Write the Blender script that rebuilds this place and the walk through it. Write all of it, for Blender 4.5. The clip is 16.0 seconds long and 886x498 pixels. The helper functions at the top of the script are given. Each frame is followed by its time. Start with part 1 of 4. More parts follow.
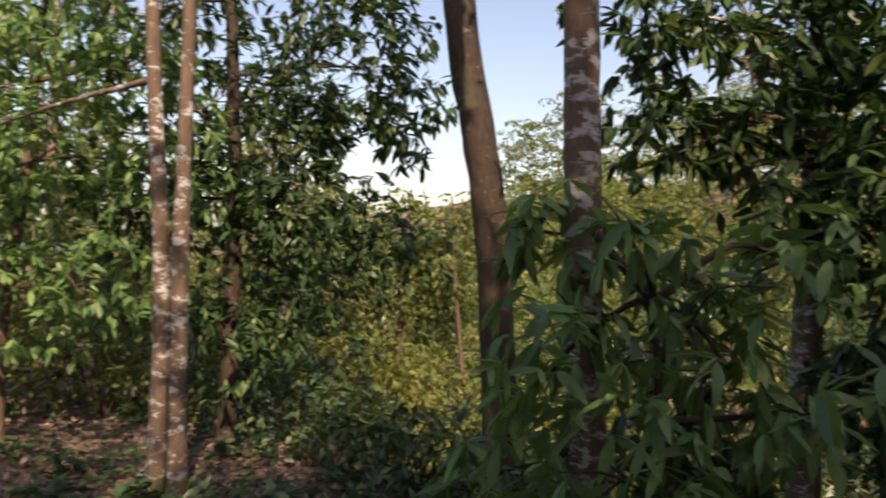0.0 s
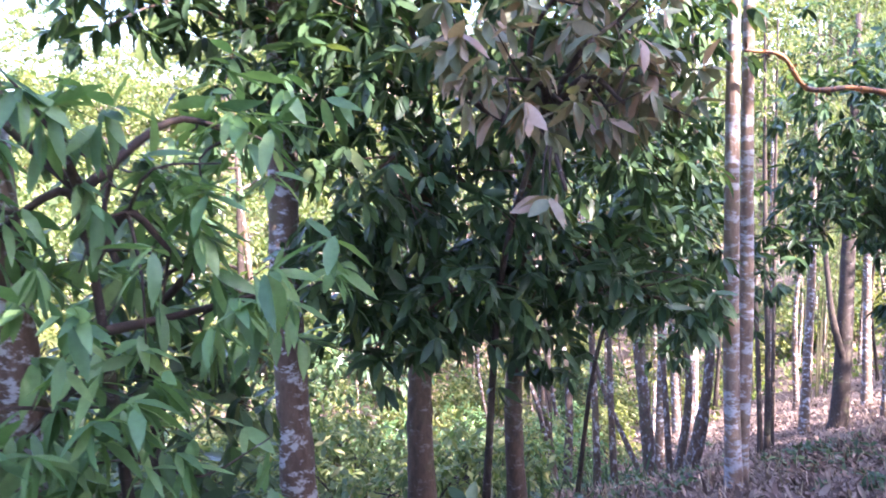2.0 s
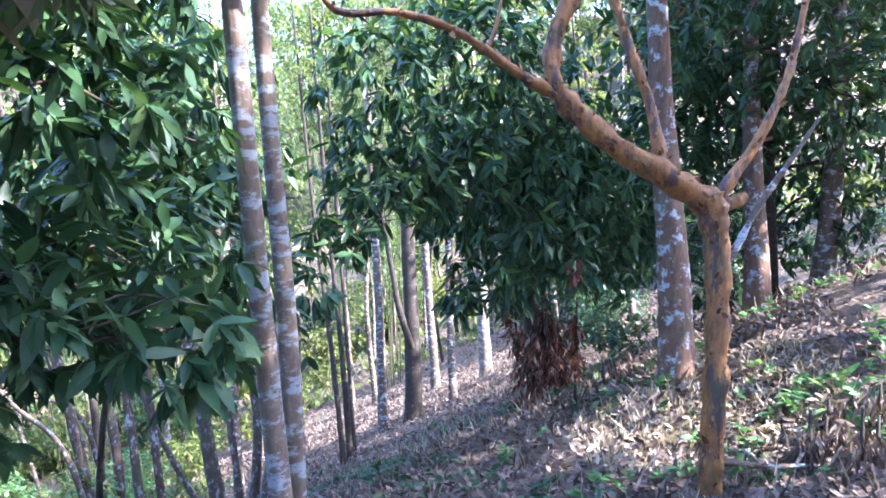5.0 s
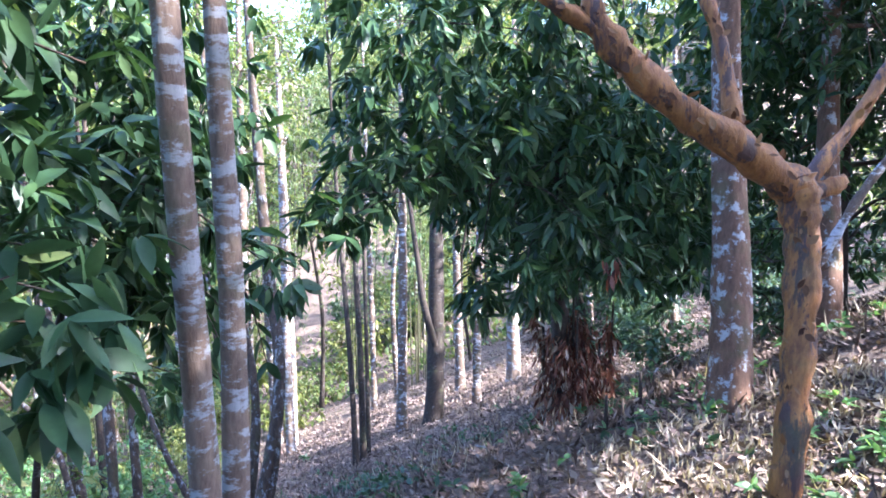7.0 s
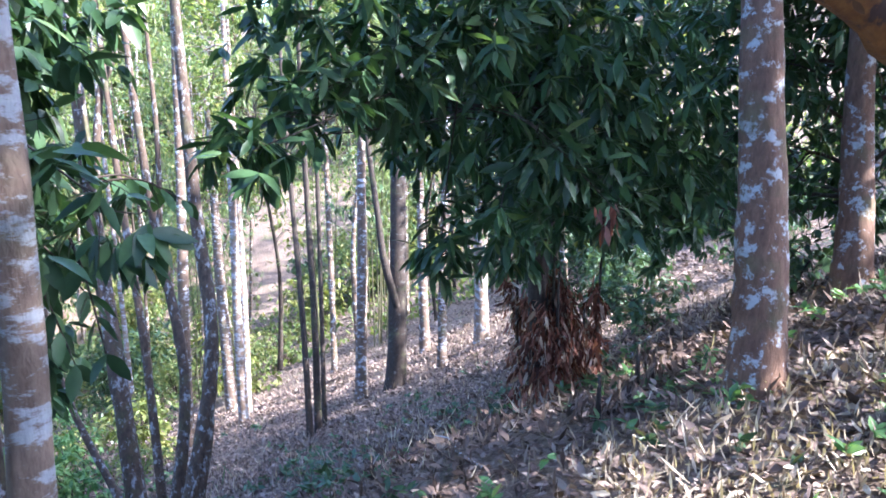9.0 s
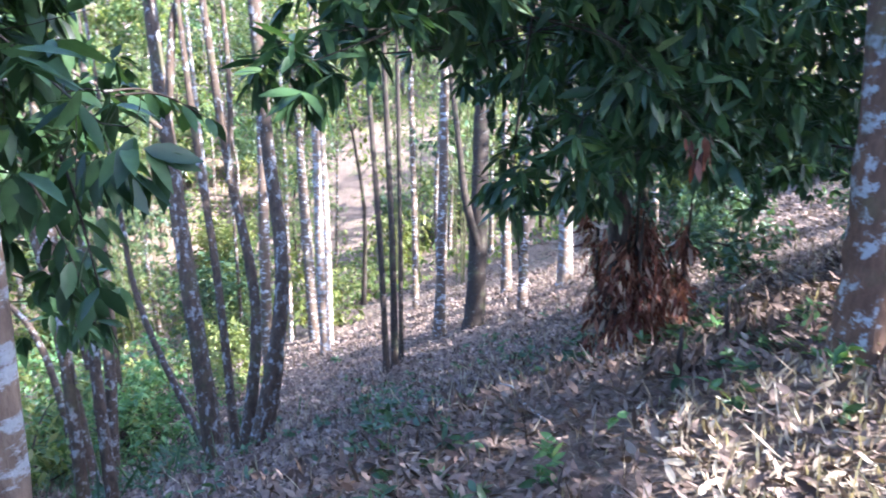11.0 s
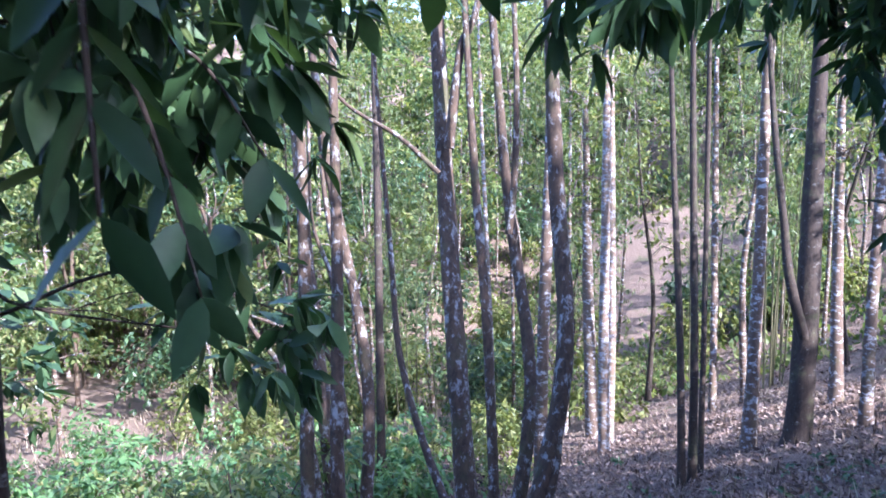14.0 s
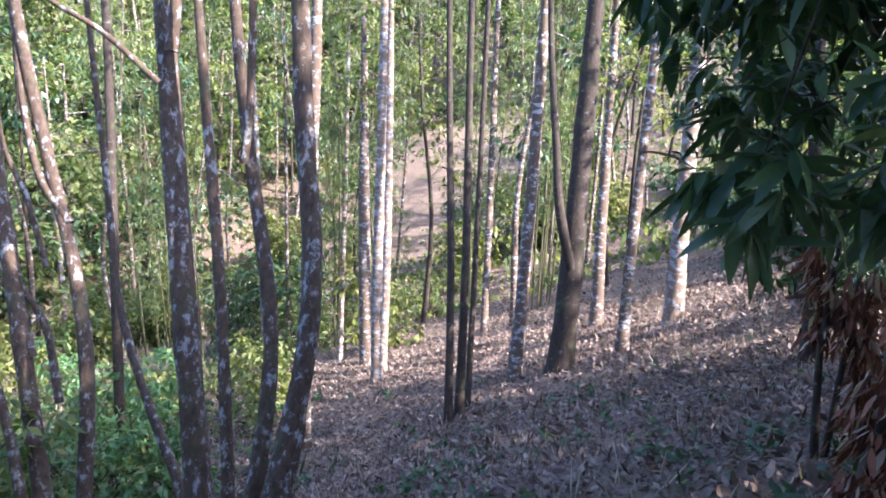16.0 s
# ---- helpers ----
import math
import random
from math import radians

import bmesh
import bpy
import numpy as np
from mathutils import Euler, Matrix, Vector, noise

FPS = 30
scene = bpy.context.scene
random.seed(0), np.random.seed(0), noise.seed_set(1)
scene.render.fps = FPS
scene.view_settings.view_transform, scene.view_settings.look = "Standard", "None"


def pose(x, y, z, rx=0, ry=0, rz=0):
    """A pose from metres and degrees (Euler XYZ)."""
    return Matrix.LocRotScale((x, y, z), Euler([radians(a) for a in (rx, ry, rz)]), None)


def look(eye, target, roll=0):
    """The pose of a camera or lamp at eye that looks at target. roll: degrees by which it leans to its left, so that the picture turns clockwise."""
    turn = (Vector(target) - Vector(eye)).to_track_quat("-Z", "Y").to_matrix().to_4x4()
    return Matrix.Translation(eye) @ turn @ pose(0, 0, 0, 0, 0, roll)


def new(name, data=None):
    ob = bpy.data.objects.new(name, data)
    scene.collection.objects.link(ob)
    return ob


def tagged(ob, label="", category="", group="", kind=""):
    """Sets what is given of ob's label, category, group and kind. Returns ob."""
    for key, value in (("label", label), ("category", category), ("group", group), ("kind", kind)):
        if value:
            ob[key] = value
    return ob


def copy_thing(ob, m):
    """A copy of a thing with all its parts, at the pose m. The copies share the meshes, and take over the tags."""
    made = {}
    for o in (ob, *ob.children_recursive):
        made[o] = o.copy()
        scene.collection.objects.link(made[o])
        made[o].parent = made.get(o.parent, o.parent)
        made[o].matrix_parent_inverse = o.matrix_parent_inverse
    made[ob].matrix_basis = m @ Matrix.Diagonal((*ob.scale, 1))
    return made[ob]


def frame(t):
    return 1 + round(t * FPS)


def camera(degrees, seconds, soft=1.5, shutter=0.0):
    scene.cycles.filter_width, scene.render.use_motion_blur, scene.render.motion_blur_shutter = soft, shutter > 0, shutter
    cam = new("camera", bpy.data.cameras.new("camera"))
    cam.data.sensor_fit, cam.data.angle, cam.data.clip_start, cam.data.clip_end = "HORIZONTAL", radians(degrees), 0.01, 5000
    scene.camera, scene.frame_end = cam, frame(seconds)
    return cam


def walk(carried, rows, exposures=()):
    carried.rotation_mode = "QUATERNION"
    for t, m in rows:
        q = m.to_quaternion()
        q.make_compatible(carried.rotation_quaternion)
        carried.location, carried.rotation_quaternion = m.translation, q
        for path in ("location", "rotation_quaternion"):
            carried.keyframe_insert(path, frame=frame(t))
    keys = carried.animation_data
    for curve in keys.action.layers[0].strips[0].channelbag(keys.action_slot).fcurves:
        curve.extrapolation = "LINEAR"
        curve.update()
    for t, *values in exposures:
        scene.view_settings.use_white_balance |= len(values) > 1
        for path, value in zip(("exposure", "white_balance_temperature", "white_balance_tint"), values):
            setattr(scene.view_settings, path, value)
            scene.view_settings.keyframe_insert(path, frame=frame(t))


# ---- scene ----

# camera and walk: seconds, eye, yaw, pitch, roll
cam = camera(60.1, 16.0, soft=1.7, shutter=0.25)
ROWS = [
    (0.0, 0.000, -0.000, 1.500, 1.11, -0.20, -0.71),
    (0.5, 0.028, 0.141, 1.502, -11.28, -1.10, 0.32),
    (1.0, 0.101, 0.260, 1.515, -22.49, -2.28, -0.41),
    (1.5, 0.298, 0.304, 1.436, -29.57, -3.02, 1.50),
    (2.0, 0.591, 0.417, 1.375, -32.87, -8.03, 2.00),
    (2.5, 0.903, 0.590, 1.171, -37.85, -9.91, 2.02),
    (3.0, 1.174, 0.786, 1.184, -51.86, -8.68, 1.93),
    (3.5, 1.599, 0.933, 1.179, -56.97, -8.01, 2.37),
    (4.0, 2.027, 1.120, 1.152, -59.71, -8.40, 1.54),
    (4.5, 2.437, 1.430, 1.084, -63.71, -7.96, 1.42),
    (5.0, 2.683, 1.582, 1.003, -63.76, -8.74, 2.49),
    (7.5, 4.157, 2.069, 0.709, -60.08, -9.15, 0.08),
    (8.0, 4.532, 2.282, 0.636, -61.16, -10.03, -0.03),
    (10.5, 5.518, 2.576, 0.257, -61.20, -15.85, 0.62),
    (11.0, 5.600, 2.591, 0.302, -56.03, -16.86, 0.32),
    (11.5, 5.818, 2.708, 0.186, -48.36, -14.73, -0.56),
    (12.0, 5.889, 2.845, 0.052, -48.46, -14.33, 0.07),
    (12.5, 6.232, 2.986, -0.179, -42.62, -10.93, -1.16),
    (13.0, 6.477, 3.375, -0.350, -38.16, -10.65, -0.73),
    (13.5, 6.559, 3.669, -0.273, -36.44, -7.88, 1.93),
    (14.0, 6.730, 3.907, -0.428, -35.28, -9.66, 1.98),
    (14.5, 6.996, 4.126, -0.533, -36.52, -13.00, 1.71),
    (15.0, 7.381, 4.391, -0.633, -43.32, -18.46, -0.48),
    (15.5, 7.601, 4.536, -0.533, -48.79, -18.26, -0.65),
    (16.0, 7.855, 4.579, -0.462, -50.46, -16.16, -2.05),
]
EXPOSURES = [(0.0, 0.6, 7800, 22), (0.6, 0.8, 7700, 20), (1.0, 1.6, 7000, 22), (1.5, 2.7, 6500, 28), (2.0, 3.25, 5600, 36), (2.5, 3.1, 5000, 32), (3.0, 3.05, 4850, 21), (5.0, 3.05, 4900, 18), (8.0, 2.8, 5000, 17), (10.5, 2.95, 5000, 16), (11.5, 2.72, 5050, 16), (13.0, 2.42, 4950, 22), (14.2, 2.25, 4850, 23), (15.2, 2.24, 5050, 21), (16.0, 2.35, 5350, 20)]
walk(cam, [(t, pose(x, y, z, 90 + pitch, roll, yaw)) for t, x, y, z, yaw, pitch, roll in ROWS], EXPOSURES)

# ---- light: low warm sun from uphill, clear sky ----
SUN_ELEV, SUN_FROM = 41.0, (0.28, -0.96)
sky_world = bpy.data.worlds.new("sky")
scene.world = sky_world
sky_world.use_nodes = True
wn = sky_world.node_tree.nodes
sky_tex = wn.new("ShaderNodeTexSky")
sky_tex.sky_type = "NISHITA"
sky_tex.sun_disc = False
sky_tex.sun_elevation = radians(SUN_ELEV)
sky_tex.sun_rotation = math.atan2(SUN_FROM[0], SUN_FROM[1])
sky_tex.dust_density = 2.0
wn["Background"].inputs["Strength"].default_value = 0.15
sky_world.node_tree.links.new(sky_tex.outputs["Color"], wn["Background"].inputs["Color"])
sun_data = bpy.data.lights.new("sun", "SUN")
sun_data.energy, sun_data.angle, sun_data.color = 5.0, radians(0.6), (1.0, 0.86, 0.66)
sun = new("sun", sun_data)
sun.matrix_world = look((SUN_FROM[0] * 60, SUN_FROM[1] * 60, 60 * math.tan(radians(SUN_ELEV))), (0, 0, 0))

# ---- materials ----
def material(name):
    m = bpy.data.materials.new(name)
    m.use_nodes = True
    nt = m.node_tree
    return m, nt, nt.nodes["Principled BSDF"], nt.nodes["Material Output"]


def ramp(nt, stops, fac):
    r = nt.nodes.new("ShaderNodeValToRGB")
    while len(r.color_ramp.elements) < len(stops):
        r.color_ramp.elements.new(0.5)
    for e, (p, c) in zip(r.color_ramp.elements, stops):
        e.position, e.color = p, (*c, 1)
    nt.links.new(fac, r.inputs["Fac"])
    return r.outputs["Color"]


def noise_tex(nt, scale, detail=5.0, rough=0.6, stretch=(1, 1, 1)):
    g = nt.nodes.new("ShaderNodeNewGeometry")
    mp = nt.nodes.new("ShaderNodeMapping")
    mp.inputs["Scale"].default_value = stretch
    n = nt.nodes.new("ShaderNodeTexNoise")
    n.inputs["Scale"].default_value, n.inputs["Detail"].default_value, n.inputs["Roughness"].default_value = scale, detail, rough
    nt.links.new(g.outputs["Position"], mp.inputs["Vector"])
    nt.links.new(mp.outputs["Vector"], n.inputs["Vector"])
    return n.outputs["Fac"]


def mix(nt, fac, a, b, kind="MIX"):
    n = nt.nodes.new("ShaderNodeMix")
    n.data_type, n.blend_type = "RGBA", kind
    for sock, v in ((n.inputs[0], fac), (n.inputs[6], a), (n.inputs[7], b)):
        if isinstance(v, (int, float)):
            sock.default_value = v
        elif isinstance(v, tuple):
            sock.default_value = (*v, 1)
        else:
            nt.links.new(v, sock)
    return n.outputs[2]


def bump(nt, bsdf, height, strength, distance):
    b = nt.nodes.new("ShaderNodeBump")
    b.inputs["Strength"].default_value, b.inputs["Distance"].default_value = strength, distance
    nt.links.new(height, b.inputs["Height"])
    nt.links.new(b.outputs["Normal"], bsdf.inputs["Normal"])


def bark(name, dark, mid, pale, cover, patch_scale=7.0, rough=0.85, edge=0.09, stretch=(1, 1, 1.9)):
    """Bark with grain, and lichen patches that cover a share of it."""
    m, nt, bsdf, out = material(name)
    grain = noise_tex(nt, 22, 6, 0.7, (1, 1, 0.35))
    base = ramp(nt, [(0.3, dark), (0.68, mid)], grain)
    spots = noise_tex(nt, patch_scale, 6, 0.72, stretch)
    mask = ramp(nt, [(1 - cover - 0.03, (0, 0, 0)), (1 - cover + edge, (1, 1, 1))], spots)
    fine = noise_tex(nt, 60, 3, 0.6)
    palev = mix(nt, fine, pale, tuple(c * 0.62 for c in pale))
    moss = noise_tex(nt, 3.1, 4, 0.6)
    mossy = mix(nt, ramp(nt, [(0.55, (0, 0, 0)), (0.72, (0.5, 0.5, 0.5))], moss), mix(nt, mask, base, palev), (0.10, 0.11, 0.045))
    nt.links.new(mossy, bsdf.inputs["Base Color"])
    bsdf.inputs["Roughness"].default_value = rough
    bump(nt, bsdf, grain, 0.6, 0.02)
    return m


def leafy(name, stops, gloss=0.35, glow=0.35, spec=0.5):
    """Leaf blade: colour by leaf, gloss above, light coming through."""
    m, nt, bsdf, out = material(name)
    g = nt.nodes.new("ShaderNodeNewGeometry")
    col = ramp(nt, stops, g.outputs["Random Per Island"])
    vein = noise_tex(nt, 35, 3, 0.5)
    col2 = mix(nt, 0.35, col, mix(nt, 1.0, col, ramp(nt, [(0.3, (0.45, 0.45, 0.4)), (0.7, (1, 1, 1))], vein), "MULTIPLY"))
    nt.links.new(col2, bsdf.inputs["Base Color"])
    bsdf.inputs["Roughness"].default_value = gloss
    bsdf.inputs["Specular IOR Level"].default_value = spec
    tr = nt.nodes.new("ShaderNodeBsdfTranslucent")
    nt.links.new(mix(nt, 1.0, col2, (1.0, 1.0, 0.45), "MULTIPLY"), tr.inputs["Color"])
    ms = nt.nodes.new("ShaderNodeMixShader")
    ms.inputs["Fac"].default_value = glow
    nt.links.new(bsdf.outputs["BSDF"], ms.inputs[1])
    nt.links.new(tr.outputs["BSDF"], ms.inputs[2])
    nt.links.new(ms.outputs["Shader"], out.inputs["Surface"])
    return m


BARK_PALE = bark("pale_banded_bark", (0.10, 0.065, 0.045), (0.24, 0.17, 0.125), (0.42, 0.42, 0.44), 0.47, 6.0, edge=0.03, stretch=(0.8, 0.8, 1.9))
BARK_SPOT = bark("spotted_bark", (0.07, 0.046, 0.032), (0.16, 0.11, 0.078), (0.50, 0.50, 0.52), 0.44, 6.0, edge=0.03)
BARK_BLOTCH = bark("red_brown_blotched_bark", (0.085, 0.042, 0.026), (0.20, 0.115, 0.072), (0.50, 0.50, 0.52), 0.43, 7.5, edge=0.025, stretch=(1, 1, 1.05))
BARK_STEM = bark("lichen_flecked_stem_bark", (0.03, 0.02, 0.014), (0.115, 0.075, 0.05), (0.40, 0.40, 0.41), 0.43, 9.0, edge=0.05, stretch=(1.3, 1.3, 0.8))
BARK_BROWN = bark("brown_bark", (0.045, 0.03, 0.02), (0.13, 0.085, 0.055), (0.27, 0.25, 0.23), 0.42, 8.0)
BARK_DARK = bark("dark_bark", (0.013, 0.009, 0.007), (0.055, 0.036, 0.025), (0.20, 0.195, 0.19), 0.38, 8.0, edge=0.07)
BARK_ORANGE = bark("orange_peeling_bark", (0.12, 0.042, 0.016), (0.42, 0.18, 0.045), (0.095, 0.048, 0.04), 0.45, 9.0, 0.55, 0.03, (1, 1, 0.3))
FLAKE = leafy("bark_flake", [(0.0, (0.07, 0.03, 0.018)), (0.5, (0.20, 0.10, 0.05)), (1.0, (0.40, 0.24, 0.13))], 0.7, 0.15, 0.2)
LEAF_DARK = leafy("dark_leaf", [(0.0, (0.030, 0.062, 0.028)), (0.6, (0.055, 0.110, 0.046)), (0.93, (0.090, 0.160, 0.062)), (1.0, (0.18, 0.24, 0.09))], 0.40, 0.33, 0.36)
LEAF_MID = leafy("green_leaf", [(0.0, (0.039, 0.075, 0.036)), (0.6, (0.066, 0.124, 0.055)), (0.9, (0.106, 0.178, 0.077)), (1.0, (0.193, 0.237, 0.100))], 0.38, 0.35)
LEAF_FRESH = leafy("fresh_green_leaf", [(0.0, (0.095, 0.19, 0.08)), (0.6, (0.16, 0.30, 0.115)), (1.0, (0.26, 0.40, 0.15))], 0.4, 0.45)
LEAF_BROWNISH = leafy("bronze_leaf", [(0.0, (0.12, 0.155, 0.08)), (0.5, (0.21, 0.22, 0.13)), (0.8, (0.33, 0.25, 0.17)), (1.0, (0.42, 0.29, 0.21))], 0.4, 0.35)
# next two leaf colours have sunlight put in: lighter and yellower than green_leaf
LEAF_FAR = leafy("sun_tinted_leaf", [(0.0, (0.075, 0.125, 0.045)), (0.4, (0.15, 0.215, 0.075)), (0.8, (0.26, 0.31, 0.115)), (1.0, (0.40, 0.38, 0.17))], 0.5, 0.55)
LEAF_SUN_TINT = leafy("sun_tinted_yellow_leaf", [(0.0, (0.12, 0.16, 0.04)), (0.5, (0.21, 0.25, 0.07)), (1.0, (0.34, 0.34, 0.12))], 0.5, 0.5)
LITTER = leafy("dry_leaf", [(0.0, (0.060, 0.041, 0.032)), (0.45, (0.160, 0.112, 0.094)), (0.85, (0.275, 0.205, 0.173)), (1.0, (0.40, 0.32, 0.27))], 0.75, 0.12, 0.2)
DEAD = leafy("dead_red_leaf", [(0.0, (0.06, 0.02, 0.013)), (0.45, (0.19, 0.066, 0.042)), (0.75, (0.31, 0.14, 0.095)), (0.92, (0.46, 0.34, 0.27)), (1.0, (0.58, 0.50, 0.44))], 0.6, 0.25, 0.3)
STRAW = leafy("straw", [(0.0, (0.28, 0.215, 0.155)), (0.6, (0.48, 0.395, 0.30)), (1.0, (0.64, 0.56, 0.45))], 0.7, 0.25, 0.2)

LEAF_BAMBOO = leafy("bamboo_leaf", [(0.0, (0.122, 0.179, 0.079)), (0.6, (0.198, 0.263, 0.119)), (1.0, (0.306, 0.335, 0.169))], 0.5, 0.5)
CULM = bark("bamboo_culm", (0.06, 0.06, 0.03), (0.14, 0.13, 0.07), (0.26, 0.25, 0.17), 0.3, 9.0, 0.5)


def soil_material():
    m, nt, bsdf, out = material("leaf_strewn_soil")
    a = noise_tex(nt, 1.3, 6, 0.65)
    b = noise_tex(nt, 24, 6, 0.75)
    c = ramp(nt, [(0.3, (0.07, 0.045, 0.03)), (0.5, (0.17, 0.12, 0.09)), (0.72, (0.31, 0.245, 0.195))], b)
    green = ramp(nt, [(0.56, (0, 0, 0)), (0.68, (0.75, 0.75, 0.75))], a)
    nt.links.new(mix(nt, green, c, (0.075, 0.085, 0.035)), bsdf.inputs["Base Color"])
    bsdf.inputs["Roughness"].default_value = 0.95
    bump(nt, bsdf, b, 0.8, 0.05)
    return m


SOIL = soil_material()

# ---- ground ----
ALONG = ([-60, -20, 0, 2.7, 5, 6.6, 9.2, 11, 14, 16, 18.7, 21.6, 24, 34, 44, 80, 160],
         [5, 2, 0, -0.34, -0.87, -1.32, -2.08, -2.65, -3.8, -4.65, -5.6, -6.15, -6.7, -8.6, -9.2, 3, 14])


def smooth(x, lo, hi):
    u = np.clip((x - lo) / (hi - lo), 0, 1)
    return u * u * (3 - 2 * u)


def ground_z(x, y):
    """Height of the hillside: down along the walk, down to its left, up to its right, a far slope across the valley."""
    x, y = np.asarray(x, float), np.asarray(y, float)
    s, n = 0.866 * x + 0.5 * y, -0.5 * x + 0.866 * y
    z = np.interp(s, *ALONG)
    right = 0.1 + 0.28 * smooth(s, 7.5, 11.5)
    left = 0.1 + 0.28 * smooth(s, 3, 10)
    side = np.where(n > 0, -left * 10 * np.tanh(n / 10), -right * 25 * np.tanh(n / 25))
    across = 10 * smooth(n, 24, 70) * smooth(s, 26, 50)
    lump = 0.05 * np.sin(1.9 * x + 0.7 * y) * np.sin(1.3 * y - 0.8 * x) + 0.025 * np.sin(5.1 * x + 2) * np.sin(4.3 * y)
    bank = 1.3 * np.exp(-((x - 43) ** 2 + (y - 34) ** 2) / 16)
    return z + side + across + lump + bank


def gz(x, y):
    return float(ground_z(x, y))


def mesh_object(name, verts, faces, mat, parent=None, label="", shade=True):
    me = bpy.data.meshes.new(name)
    me.from_pydata(verts if isinstance(verts, list) else verts.tolist(), [], faces if isinstance(faces, list) else faces.tolist())
    me.materials.append(mat)
    if shade:
        me.shade_smooth()
    ob = new(name, me)
    if parent is not None:
        ob.parent = parent
    if label:
        tagged(ob, label)
    return ob


def thing(name, x, y, z, label, category, group="", kind=""):
    ob = new(name)
    ob.location = (x, y, z)
    ob.empty_display_size = 0.1
    return tagged(ob, label, category, group, kind)


def build_ground():
    u = np.linspace(-1, 1, 261)
    spread = 7.0 * np.sinh(u * 4.2)
    gx, gy = np.meshgrid(spread + 8.0, spread + 5.0, indexing="ij")
    k = len(u)
    verts = np.stack([gx, gy, ground_z(gx, gy)], -1).reshape(-1, 3)
    i = np.arange(k * k).reshape(k, k)
    faces = np.stack([i[:-1, :-1], i[1:, :-1], i[1:, 1:], i[:-1, 1:]], -1).reshape(-1, 4)
    tagged(mesh_object("ground", verts, faces, SOIL), "brown hillside soil under fallen leaves", "ground", kind="structure")


# ---- stems and leaves ----
def tube(points, radii, sides=10, rough=0.06, seed=0):
    """Vertices and faces of a tapered, slightly uneven tube along points."""
    rng = np.random.default_rng(seed)
    p = np.asarray(points, float)
    t = np.gradient(p, axis=0)
    t /= np.linalg.norm(t, axis=1)[:, None] + 1e-9
    ref = np.array([0.3, 0.9, 0.1]) if abs(t[0][2]) > 0.6 else np.array([0, 0, 1.0])
    a = np.cross(t, ref)
    a /= np.linalg.norm(a, axis=1)[:, None] + 1e-9
    b = np.cross(t, a)
    th = np.linspace(0, 2 * math.pi, sides, endpoint=False)
    r = np.asarray(radii, float)[:, None] * (1 + rough * rng.standard_normal((len(p), sides)) * 0.6 + rough * np.sin(th * 2 + seed)[None, :])
    v = p[:, None, :] + r[:, :, None] * (np.cos(th)[None, :, None] * a[:, None, :] + np.sin(th)[None, :, None] * b[:, None, :])
    v = v.reshape(-1, 3)
    f = []
    for i in range(len(p) - 1):
        for j in range(sides):
            k = (j + 1) % sides
            f.append((i * sides + j, i * sides + k, (i + 1) * sides + k, (i + 1) * sides + j))
    f.append(tuple(range((len(p) - 1) * sides, len(p) * sides)))
    return v, f


def join(pieces):
    vs, fs, off = [], [], 0
    for v, f in pieces:
        vs.append(v)
        fs.extend(tuple(i + off for i in q) for q in f)
        off += len(v)
    return np.concatenate(vs), fs


def spline(points, count):
    """A smooth line through a few points."""
    p = np.asarray(points, float)
    q = np.concatenate([[2 * p[0] - p[1]], p, [2 * p[-1] - p[-2]]])
    out = []
    for i in range(len(p) - 1):
        p0, p1, p2, p3 = q[i:i + 4]
        for u in np.linspace(0, 1, count, endpoint=False):
            out.append(0.5 * (2 * p1 + (p2 - p0) * u + (2 * p0 - 5 * p1 + 4 * p2 - p3) * u * u + (3 * p1 - p0 - 3 * p2 + p3) * u ** 3))
    out.append(p[-1])
    return np.array(out)


def stem_line(base, mid, top, rise, r0, r1, flare=0.35):
    """Trunk line from base through mid and top, carried on upward by rise metres; it starts a little below ground."""
    b, m, t = (np.array(v, float) for v in (base, mid, top))
    b[2] = min(b[2], gz(b[0], b[1])) - 0.12
    up = (t - m) / max(np.linalg.norm(t - m), 1e-6)
    up = up * 0.6 + np.array([0, 0, 0.4])
    pts = [b, m, t] + ([t + up * rise] if rise > 0 else [])
    line = spline(pts, 9)
    d = np.linalg.norm(line - line[0], axis=1)
    seen = np.linalg.norm(t - b)
    r = np.interp(d, [0, seen, seen + max(rise, 0.01)], [r0, r1, r1 * 0.45 if rise > 0 else r1])
    r = r * (1 + flare * np.exp(-d / 0.28))
    return line, r


